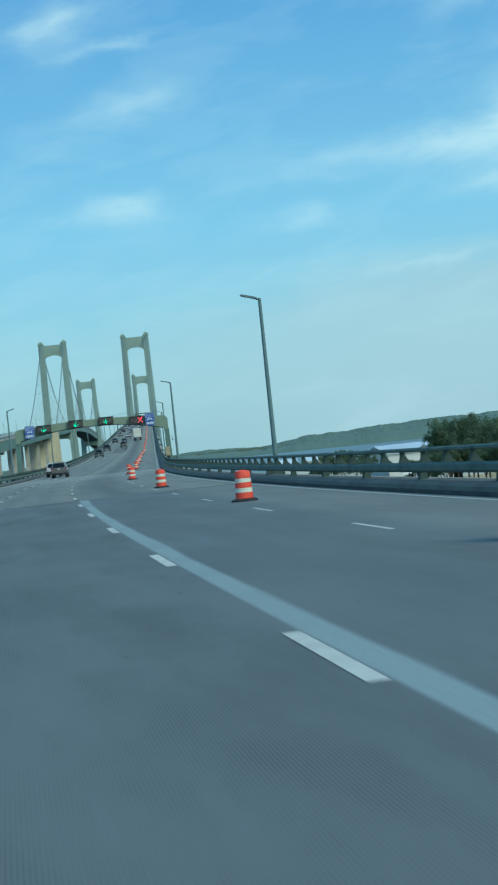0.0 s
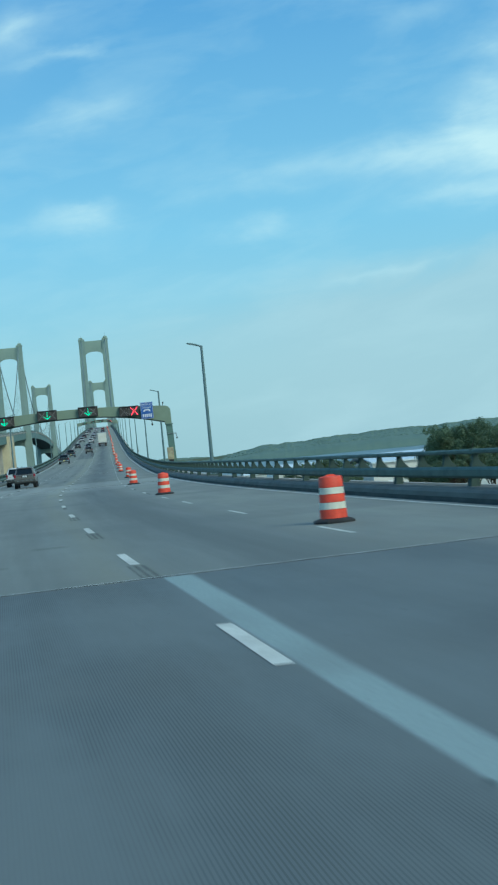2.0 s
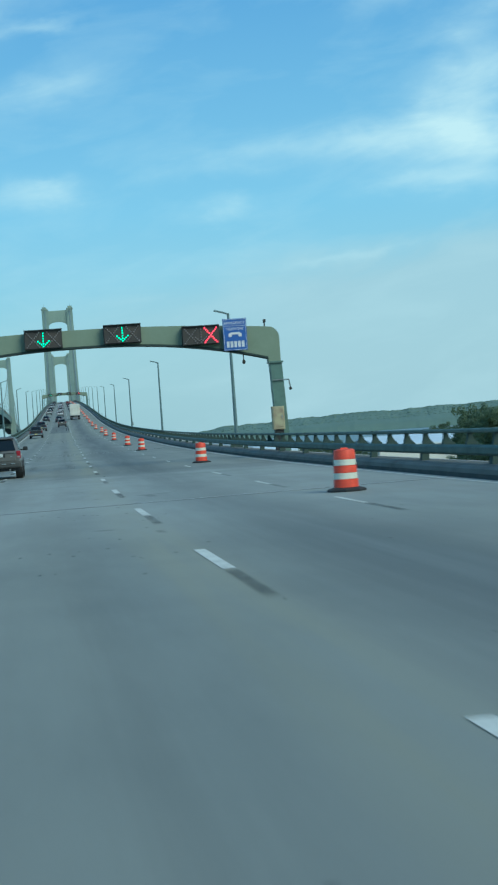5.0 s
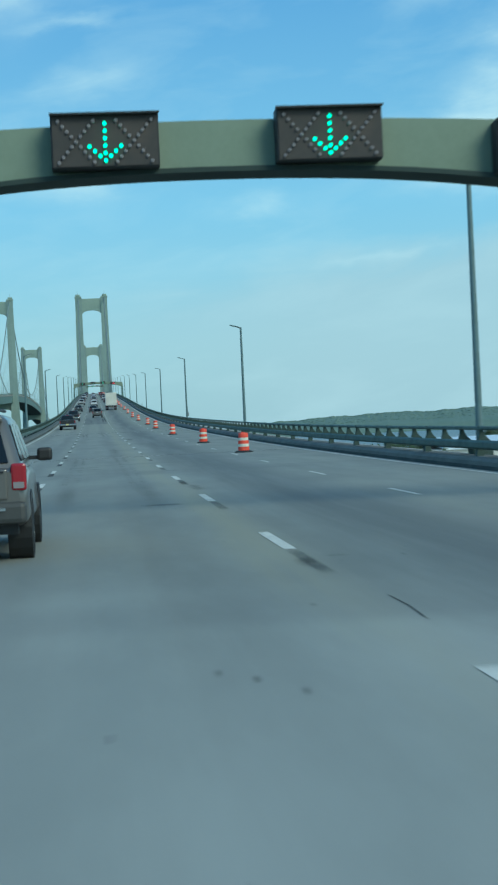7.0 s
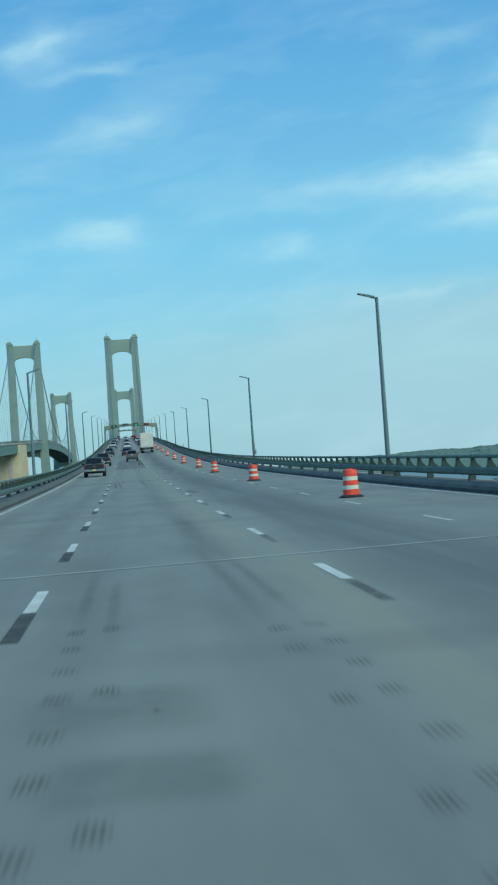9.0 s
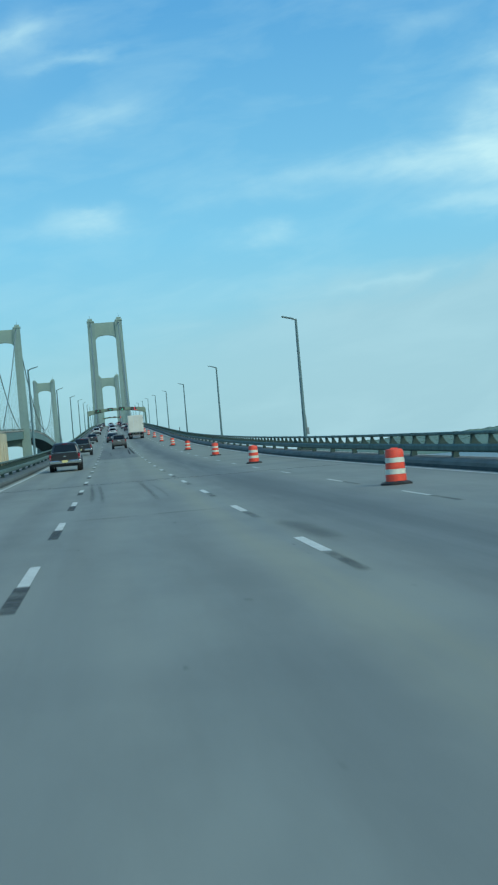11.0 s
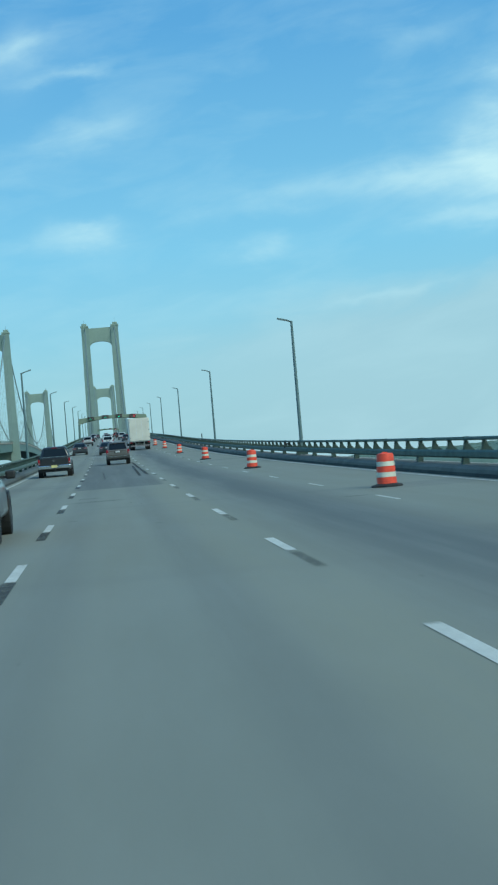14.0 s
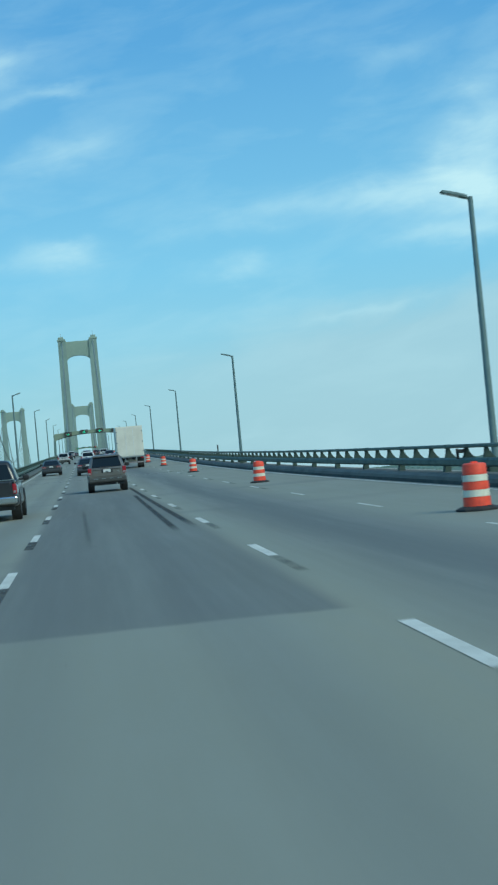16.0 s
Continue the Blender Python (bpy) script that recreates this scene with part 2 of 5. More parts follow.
    late = mt("MULTIPLY", rng(mt("ADD", u, mt("MULTIPLY", blot, 0.5)), 385.3, 385.45), rng(mt("ADD", v, wobble), 1.9, 2.3, 1.0, 0.0))
    late = mt("MULTIPLY", late, rng(mt("ADD", v, mt("MULTIPLY", wobble, 0.5)), -1.55, -1.2))
    late = mt("MULTIPLY", late, rng(u, 430, 470, 1.0, 0.35))
    asphalt = mix_nodes(T, ASPH_A, ASPH_B, rng(blot, 0.3, 0.7))
    surf = mix_nodes(T, worn, asphalt, mt("MULTIPLY", early, rng(vw, 6.2, 7.3, 0.92, 0.4)))
    surf = mix_nodes(T, surf, (0.125, 0.13, 0.127), mt("MULTIPLY", late, rng(streak, 0.25, 0.6, 0.5, 0.72)))
    # a pale sealed seam beside the lane line on the overlay
    seam = mt("MULTIPLY", mt("MULTIPLY", early, mt("MULTIPLY", rng(mt("ADD", v, mt("MULTIPLY_ADD", grit, 0.05, mt("MULTIPLY", wobble, 0.16))), 2.38, 2.45), rng(mt("SUBTRACT", mt("ADD", v, mt("MULTIPLY_ADD", blot, 0.12, mt("MULTIPLY", wobble, 0.25))), rng(u, 50.0, 60.0, 0.0, 0.06)), 2.7, 2.8, 1.0, 0.0))), mt("MULTIPLY", rng(blot, 0.2, 0.5, 0.55, 0.9), rng(grit, 0.32, 0.58, 0.68, 1.0)))
    surf = mix_nodes(T, surf, SEAM, seam)
    # transverse damp and repair bands
    band = noise_at(vec(mt("MULTIPLY", u, 0.11), mt("MULTIPLY", v, 0.03)), 1.0, 2.0)
    surf = mix_nodes(T, surf, RUBBER, rng(band, 0.56, 0.66, 0.0, 0.3))
    surf = mix_nodes(T, surf, (0.02, 0.021, 0.02), rng(noise_at(vec(mt("MULTIPLY", u, 0.5), v), 3.2, 2.0), 0.73, 0.78, 0.0, 0.55))
    # grooves cut along the overlay for grip
    groove = rng(mt("SINE", mt("MULTIPLY", v, 6.2832 / 0.022)), -0.2, 0.8)
    cut = mt("MULTIPLY", mt("MULTIPLY", groove, early), mt("MULTIPLY", rng(blot, 0.4, 0.62, 0.04, 0.45), rng(v, 2.2, 2.35, 1.0, 0.0)))
    surf = mix_nodes(T, surf, (0.055, 0.06, 0.06), cut)
    surf = mix_nodes(T, surf, (0.34, 0.35, 0.33), rng(grit, 0.55, 0.8, 0.0, 0.22))
    T.links.new(surf, b.inputs["Base Color"])
    T.links.new(rng(streak, 0.2, 0.8, 0.7, 0.9), b.inputs["Roughness"])
    b.inputs["Specular IOR Level"].default_value = 0.3
    bp = T.nodes.new("ShaderNodeBump")
    bp.inputs["Strength"].default_value, bp.inputs["Distance"].default_value = 0.25, 0.008
    T.links.new(grit, bp.inputs["Height"])
    T.links.new(bp.outputs[0], b.inputs["Normal"])
    return m


CONC_A, CONC_B, CONC_T = (0.264, 0.271, 0.238), (0.216, 0.224, 0.2), (0.32, 0.312, 0.235)
RUBBER, ASPH_A, ASPH_B, SEAM = (0.144, 0.153, 0.146), (0.163, 0.182, 0.182), (0.127, 0.143, 0.145), (0.33, 0.405, 0.395)
PALE = (0.365, 0.375, 0.345)
M_ROAD = road_surface()
M_WHITE = paint("road_paint_white", (0.6, 0.6, 0.53), 0.7, wear=0.45, stain=(0.38, 0.39, 0.37), broad=3.0)


def soft_mark(name, colour, much, edge, ends, stripes=0.0, patchy=0.5):
    """Rubber or paint that thins out to its edges: u runs along the mark and v across it, from 0 to 1."""
    m = bpy.data.materials.new(name)
    m.use_nodes = True
    T = m.node_tree
    b = T.nodes["Principled BSDF"]
    uv = T.nodes.new("ShaderNodeUVMap")
    uv.uv_map = "mark"
    sp = T.nodes.new("ShaderNodeSeparateXYZ")
    T.links.new(uv.outputs[0], sp.inputs[0])
    geo = T.nodes.new("ShaderNodeNewGeometry")

    def mt(op, a, c=None, e=None):
        n = T.nodes.new("ShaderNodeMath")
        n.operation = op
        for i, w in enumerate((a, c, e)):
            if w is None:
                continue
            if isinstance(w, (int, float)):
                n.inputs[i].default_value = w
            else:
                T.links.new(w, n.inputs[i])
        return n.outputs[0]

    def fade(x, soft):
        r = T.nodes.new("ShaderNodeMapRange")
        r.interpolation_type = "SMOOTHSTEP"
        r.inputs[1].default_value, r.inputs[2].default_value = 0.0, soft
        T.links.new(mt("SUBTRACT", 0.5, mt("ABSOLUTE", mt("SUBTRACT", x, 0.5))), r.inputs[0])
        return r.outputs[0]

    def noise_in(scale, lo, hi, floor):
        n = T.nodes.new("ShaderNodeTexNoise")
        n.inputs["Scale"].default_value, n.inputs["Detail"].default_value, n.inputs["Roughness"].default_value = scale, 5.0, 0.65
        T.links.new(geo.outputs["Position"], n.inputs["Vector"])
        r = T.nodes.new("ShaderNodeMapRange")
        r.inputs[1].default_value, r.inputs[2].default_value, r.inputs[3].default_value = lo, hi, floor
        T.links.new(n.outputs[0], r.inputs[0])
        return r.outputs[0]

    a = mt("MULTIPLY", fade(sp.outputs[1], edge), fade(sp.outputs[0], ends))
    a = mt("MULTIPLY", a, noise_in(1.3, 0.3, 0.62, 1.0 - patchy))
    a = mt("MULTIPLY", a, noise_in(16.0, 0.28, 0.55, 1.0 - patchy))
    if stripes:
        a = mt("MULTIPLY", a, mt("MULTIPLY_ADD", mt("SINE", mt("MULTIPLY", sp.outputs[1], stripes * 6.283)), 0.42, 0.58))
    T.links.new(mt("MULTIPLY", a, much), b.inputs["Alpha"])
    b.inputs["Base Color"].default_value = (*colour, 1)
    b.inputs["Roughness"].default_value = 0.85
    b.inputs["Specular IOR Level"].default_value = 0.3
    return m


M_SKID = soft_mark("skid_rubber", (0.06, 0.063, 0.062), 0.32, 0.48, 0.3, 0.0, 0.45)
M_SKIDDARK = soft_mark("fresh_skid_rubber", (0.05, 0.053, 0.052), 0.75, 0.35, 0.12, 0.0, 0.3)
M_FAINT = soft_mark("faint_rubber", (0.06, 0.063, 0.062), 0.19, 0.5, 0.45, 0.0, 0.5)
M_FADEDBLACK = soft_mark("faded_black_road_paint", (0.05, 0.058, 0.06), 0.5, 0.3, 0.2, 0.0, 0.75)
M_SCUFF = soft_mark("bounce_rubber", (0.045, 0.048, 0.047), 0.36, 0.3, 0.5, 6.0, 0.55)
M_STREAK = soft_mark("streaked_black_road_paint", (0.06, 0.064, 0.063), 0.4, 0.12, 0.12, 3.0, 0.5)
M_SPECK = soft_mark("dark_speck", (0.045, 0.048, 0.047), 0.55, 0.45, 0.45, 0.0, 0.4)
M_SPILL = soft_mark("damp_patch", (0.07, 0.074, 0.072), 0.2, 0.3, 0.3, 0.0, 0.6)
M_OLDBLACK = soft_mark("worn_black_road_paint", (0.07, 0.073, 0.072), 0.85, 0.12, 0.03, 0.0, 0.6)
M_DASH = soft_mark("worn_white_road_paint", (0.68, 0.68, 0.62), 1.0, 0.08, 0.015, 0.0, 0.22)
M_CONC = paint("pale_concrete", (0.42, 0.4, 0.35), 0.85, wear=0.4, stain=(0.24, 0.23, 0.21), grain=6, broad=0.35, bump=0.3)
M_CREAM = paint("anchorage_concrete", (0.62, 0.55, 0.38), 0.85, wear=0.4, stain=(0.42, 0.36, 0.25), grain=1.2, broad=0.08, bump=0.2)
M_KERB = paint("dark_kerb_steel", (0.06, 0.067, 0.063), 0.8, wear=0.6, stain=(0.115, 0.118, 0.108), broad=1.1, spec=0.15)
M_KERBCAP = paint("kerb_cap_steel", (0.115, 0.122, 0.108), 0.65, wear=0.6, stain=(0.075, 0.079, 0.07), broad=0.7, spec=0.3)
M_KERBTOP = paint("kerb_top", (0.15, 0.16, 0.155), 0.85, wear=0.5, stain=(0.07, 0.08, 0.075), broad=1.0, spec=0.2)
M_GREEN = paint("bridge_green_paint", (0.12, 0.2, 0.17), 0.45, wear=0.35, stain=(0.075, 0.12, 0.11), broad=1.8)
# bridge green darkened: the shade under beam and deck is in the colour
M_SHADEGREEN = paint("shaded_green_steel", (0.045, 0.065, 0.06), 0.7, wear=0.4, broad=0.3, spec=0.2)
M_GREENRAIL = paint("rail_green_paint", (0.1, 0.148, 0.124), 0.6, wear=0.5, stain=(0.06, 0.088, 0.075), broad=2.2, spec=0.3)
# rail green made darker: shade on posts and balusters is in the colour
M_RAILPOST = paint("rail_post_shaded_green", (0.06, 0.092, 0.082), 0.7, wear=0.6, stain=(0.035, 0.05, 0.045), broad=2.6, spec=0.2)
M_OLIVE = paint("gantry_green_paint", (0.228, 0.285, 0.215), 0.55, wear=0.3, stain=(0.175, 0.225, 0.16), broad=0.7, spec=0.3)
M_TOWER = paint("tower_green_paint", (0.28, 0.36, 0.3), 0.6, wear=0.4, stain=(0.2, 0.28, 0.25), grain=0.6, broad=0.06, bump=0.05)
# tower green, darker and bluer: the legs' weaker light is in the colour
M_TOWERLEG = paint("less_lit_tower_green", (0.25, 0.335, 0.3), 0.6, wear=0.4, stain=(0.18, 0.255, 0.235), grain=0.6, broad=0.06, bump=0.05)
M_STEELGREY = paint("galvanised_steel", (0.3, 0.33, 0.33), 0.4, metal=0.6, wear=0.3, broad=3.0)
M_LAMPPOLE = paint("lamp_pole_paint", (0.14, 0.212, 0.222), 0.45, wear=0.3, broad=2.0)
M_BLACK = paint("black_housing", (0.022, 0.024, 0.025), 0.55, wear=0.4, stain=(0.045, 0.045, 0.043), broad=4.0)
M_SIGNFACE = paint("dusty_signal_face", (0.05, 0.045, 0.042), 0.7, wear=0.5, stain=(0.085, 0.07, 0.06), broad=2.5)
M_JOINT = paint("joint_steel", (0.62, 0.63, 0.6), 0.7, wear=0.5, stain=(0.34, 0.35, 0.34), broad=1.5)
M_BULB = paint("unlit_bulb", (0.27, 0.245, 0.25), 0.3, wear=0.3)
M_GLOWG = paint("lit_green_bulb", (0.02, 0.3, 0.2), 0.4, glow=(0.05, 0.88, 0.48), glowk=2.2)
M_GLOWR = paint("lit_red_bulb", (0.4, 0.02, 0.03), 0.4, glow=(1.0, 0.04, 0.09), glowk=3.6)
M_BLUE = paint("blue_sign_face", (0.035, 0.12, 0.42), 0.45, wear=0.2, broad=2.0)
M_SIGNWHITE = paint("sign_white", (0.7, 0.72, 0.74), 0.5, wear=0.2)
M_CABINET = paint("weathered_cabinet", (0.42, 0.38, 0.24), 0.7, wear=0.7, stain=(0.22, 0.14, 0.12), broad=3.5)
M_ORANGE = paint("orange_plastic", (0.85, 0.088, 0.045), 0.5, wear=0.35, stain=(0.45, 0.05, 0.03), broad=5.0)
M_BAND = paint("reflective_white_band", (0.75, 0.74, 0.62), 0.35, wear=0.3, stain=(0.5, 0.47, 0.38), broad=5.0)
M_RUBBER = paint("black_rubber", (0.02, 0.021, 0.022), 0.75, wear=0.4, stain=(0.045, 0.044, 0.042), broad=6.0)
M_TYRE = paint("tyre_rubber", (0.018, 0.018, 0.019), 0.8, wear=0.3, broad=6.0)
M_RIM = paint("alloy_rim", (0.45, 0.46, 0.47), 0.3, metal=0.9, wear=0.2)
M_GLASS = paint("dark_car_glass", (0.008, 0.012, 0.015), 0.08, wear=0.1, bump=0.0, spec=0.45)
M_TAIL = paint("red_tail_lens", (0.3, 0.015, 0.025), 0.2, wear=0.1, bump=0.0)
M_PLATE = paint("number_plate", (0.6, 0.62, 0.62), 0.5, wear=0.2)
M_PLATEY = paint("yellow_number_plate", (0.7, 0.62, 0.26), 0.5, wear=0.2)
M_CHROME = paint("chrome", (0.6, 0.62, 0.63), 0.15, metal=1.0, wear=0.1, bump=0.0)
M_BUMPER = paint("grey_bumper_plastic", (0.06, 0.062, 0.06), 0.6, wear=0.4)
M_TRIM = paint("black_trim", (0.02, 0.021, 0.022), 0.5, wear=0.3)
M_TRAILER = paint("cream_trailer_door", (0.7, 0.68, 0.6), 0.5, wear=0.3, stain=(0.5, 0.47, 0.4), broad=0.8)
M_GRASS = paint("rough_grass", (0.075, 0.1, 0.04), 0.9, wear=0.6, stain=(0.11, 0.1, 0.055), grain=0.5, broad=0.012, bump=0.4)
M_LEAF = paint("leaf_green", (0.12, 0.165, 0.1), 0.7, wear=0.6, stain=(0.075, 0.112, 0.065), grain=2.0, broad=0.25, bump=0.0)
# leaves let part of the light through
leaf_nodes = M_LEAF.node_tree
leaf_light, leaf_mix = leaf_nodes.nodes.new("ShaderNodeBsdfTranslucent"), leaf_nodes.nodes.new("ShaderNodeMixShader")
leaf_light.inputs[0].default_value, leaf_mix.inputs[0].default_value = (0.2, 0.27, 0.14, 1), 0.45
leaf_nodes.links.new(leaf_nodes.nodes["Principled BSDF"].outputs[0], leaf_mix.inputs[1])
leaf_nodes.links.new(leaf_light.outputs[0], leaf_mix.inputs[2])
leaf_nodes.links.new(leaf_mix.outputs[0], leaf_nodes.nodes["Material Output"].inputs[0])
# paler and bluer than near leaves: distance haze is put into the colour
M_HAZYWOOD = paint("hazy_far_woodland", (0.136, 0.198, 0.16), 0.95, wear=0.4, stain=(0.105, 0.162, 0.13), grain=0.12, broad=0.008, bump=0.0)
M_LOT = paint("pale_lot", (0.6, 0.57, 0.45), 0.9, wear=0.3, grain=0.8, broad=0.03)
M_BARK = paint("bark", (0.1, 0.08, 0.06), 0.9, wear=0.5)
M_ROOFW = paint("pale_metal_roof", (0.6, 0.68, 0.74), 0.5, wear=0.25, grain=0.5, broad=0.05, bump=0.05)
M_WALLW = paint("warehouse_wall", (0.55, 0.55, 0.52), 0.7, wear=0.3, grain=1.0, broad=0.1)
M_CABLE = paint("cable_green_paint", (0.19, 0.245, 0.235), 0.6, wear=0.2)


def water_surface():
    m = bpy.data.materials.new("river_water")
    m.use_nodes = True
    T = m.node_tree
    b = T.nodes["Principled BSDF"]
    b.inputs["Base Color"].default_value = (0.09, 0.11, 0.1, 1)
    b.inputs["Roughness"].default_value = 0.3
    tc, n = T.nodes.new("ShaderNodeTexCoord"), T.nodes.new("ShaderNodeTexNoise")
    n.inputs["Scale"].default_value, n.inputs["Detail"].default_value = 0.25, 4.0
    T.links.new(tc.outputs["Object"], n.inputs["Vector"])
    bp = T.nodes.new("ShaderNodeBump")
    bp.inputs["Strength"].default_value, bp.inputs["Distance"].default_value = 0.9, 0.8
    T.links.new(n.outputs[0], bp.inputs["Height"])
    T.links.new(bp.outputs[0], b.inputs["Normal"])
    return m


M_WATER = water_surface()


# ------------------------------------------------------------------ building blocks
def mesh_of(name, bm, material, smooth=False):
    me = bpy.data.meshes.new(name)
    bmesh.ops.recalc_face_normals(bm, faces=bm.faces)
    bm.to_mesh(me)
    bm.free()
    for mm in (material if isinstance(material, (list, tuple)) else (material,)):
        me.materials.append(mm)
    if smooth:
        for p in me.polygons:
            p.use_smooth = True
        me.set_sharp_from_angle(angle=radians(38))
    return me


def part(name, bm, material, parent, label="", smooth=False, at=None):
    """Links a bmesh (or a finished mesh) as one object under a thing or a part."""
    me = bm if isinstance(bm, bpy.types.Mesh) else mesh_of(name, bm, material, smooth)
    ob = new(name, me)
    ob.parent = parent
    if at is not None:
        ob.matrix_basis = at
    return tagged(ob, label)


def thing(name, label, category, group="", kind="", at=None):
    ob = new(name)
    ob.empty_display_size = 0.2
    if at is not None:
        ob.matrix_basis = at
    return tagged(ob, label, category, group, kind)


def box(bm, x0, x1, y0, y1, z0, z1, bevel=0.0):
    r = bmesh.ops.create_cube(bm, size=1.0)
    vs = r["verts"]
    for v in vs:
        v.co = Vector(((x0 + x1) / 2 + v.co.x * (x1 - x0), (y0 + y1) / 2 + v.co.y * (y1 - y0), (z0 + z1) / 2 + v.co.z * (z1 - z0)))
    if bevel:
        es = list({e for v in vs for e in v.link_edges})
        bmesh.ops.bevel(bm, geom=es, offset=bevel, segments=2, affect="EDGES", profile=0.5)
    return vs


def boxed(*dims, bevel=0.0):
    bm = bmesh.new()
    box(bm, *dims, bevel=bevel)
    return bm


def tube(bm, a, b, r0, r1=None, n=10):
    """A tapered round bar from a to b."""
    a, b = Vector(a), Vector(b)
    r1 = r0 if r1 is None else r1
    m = Matrix.Translation((a + b) / 2) @ (b - a).to_track_quat("Z", "Y").to_matrix().to_4x4()
    bmesh.ops.create_cone(bm, cap_ends=True, segments=n, radius1=r0, radius2=r1, depth=(b - a).length, matrix=m)


def slab(bm, outline, axis, a, b):
    """Extrudes an outline of 2D points from a to b along x or y; the points are (y, z) or (x, z)."""
    def put(p, t):
        return bm.verts.new((t, p[0], p[1]) if axis == "x" else (p[0], t, p[1]))
    v0, v1 = [put(p, a) for p in outline], [put(p, b) for p in outline]
    bm.faces.new(v0)
    bm.faces.new(v1[::-1])
    for i in range(len(outline)):
        j = (i + 1) % len(outline)
        bm.faces.new((v0[i], v0[j], v1[j], v1[i]))


def lathe(bm, profile, n=20, cap=True):
    rings = [[bm.verts.new((r * math.cos(2 * math.pi * k / n), r * math.sin(2 * math.pi * k / n), z)) for k in range(n)] for r, z in profile]
    for a, b in zip(rings, rings[1:]):
        for k in range(n):
            bm.faces.new((a[k], a[(k + 1) % n], b[(k + 1) % n], b[k]))
    if cap:
        bm.faces.new(rings[0][::-1])
        bm.faces.new(rings[-1])


def sweep(name, profile, ss, material, line=None, closed=True, uv=False):
    """A section of (d, z) points swept along the road."""
    line = line or spot
    verts, faces, uvs = [], [], []
    k = len(profile)
    for s in ss:
        verts += [line(s, d, z) for d, z in profile]
        uvs += [(s, d) for d, z in profile]
    for i in range(len(ss) - 1):
        for j in range(k if closed else k - 1):
            j2 = (j + 1) % k
            faces.append((i * k + j, i * k + j2, (i + 1) * k + j2, (i + 1) * k + j))
    if closed:
        faces += [tuple(range(k))[::-1], tuple((len(ss) - 1) * k + j for j in range(k))]
    me = bpy.data.meshes.new(name)
    me.from_pydata(verts, [], faces)
    if uv:
        layer = me.uv_layers.new(name="metres")
        for lp in me.loops:
            layer.data[lp.index].uv = uvs[lp.vertex_index]
    bm = bmesh.new()
    bm.from_mesh(me)
    bmesh.ops.recalc_face_normals(bm, faces=bm.faces)
    bm.to_mesh(me)
    bm.free()
    me.materials.append(material)
    return me


def setting(name, me, label, category):
    return tagged(new(name, me), label, category, kind="structure")


MID = 2.29            # the middle of the carriageway, on the lane line to the camera's right
LINE_L, LINE_R, LINE_T = -1.344, 2.295, 6.03
EDGE_L, EDGE_R = -4.84, 9.42
NEAR, FAR = -50.0, 2380.0
LONG = sorted(set(np.concatenate([np.arange(NEAR, 520, 5.0), np.arange(520, FAR, 20.0)])))

# ------------------------------------------------------------------ ground, river, woods
def land_height(x, y):
    n = noise.noise(Vector((x * 0.004, y * 0.004, 0.3))) * 2.0
    shore = 1250 + 0.35 * abs(x) + 90 * noise.noise(Vector((x * 0.003, 1.7, 0)))
    bay = min(1.0, max(0.0, (x - 20) / 60))          # the river bends closer to the right of the bridge
    shore += bay * (985 + 0.15 * x + 40 * noise.noise(Vector((x * 0.004, 4.2, 0))) - shore)
    near = -17.0 + n
    if y < shore - 60:
        return near
    if math.hypot(x, y) > 4280 and y > 0:
        rise = min(1.0, (math.hypot(x, y) - 4280) / 900)
        return -24 + 26 * min(1, rise * 3) + n * 2
    return -24.0


gx = np.concatenate([np.arange(-4600, -400, 300.0), np.arange(-400, 400, 25.0), np.arange(400, 4601, 150.0)])
gy = np.concatenate([np.arange(-2400, -200, 300.0), np.arange(-200, 1600, 40.0), np.arange(1600, 4701, 110.0)])
gv = [(x, y, land_height(x, y)) for y in gy for x in gx]
nx = len(gx)
gf = [(j * nx + i, j * nx + i + 1, (j + 1) * nx + i + 1, (j + 1) * nx + i) for j in range(len(gy) - 1) for i in range(nx - 1)]
gm = bpy.data.meshes.new("ground")
gm.from_pydata(gv, [], gf)
gm.materials.append(M_GRASS)
for p in gm.polygons:
    p.use_smooth = True
setting("ground", gm, "flat green land along a wide river", "ground")
bm = bmesh.new()
bmesh.ops.create_grid(bm, x_segments=8, y_segments=8, size=4600, matrix=Matrix.Translation((0, 100, -20.0)))
setting("water", mesh_of("water", bm, M_WATER), "wide pale river reflecting the sky", "water")


bm = bmesh.new()
for x0, x1, y0, y1 in ((48, 125, 500, 760), (60, 160, 800, 930)):
    box(bm, x0, x1, y0, y1, -17.5, -14.4)
setting("pavement", mesh_of("pavement", bm, M_LOT), "pale sunlit concrete lot on the river bank", "pavement")


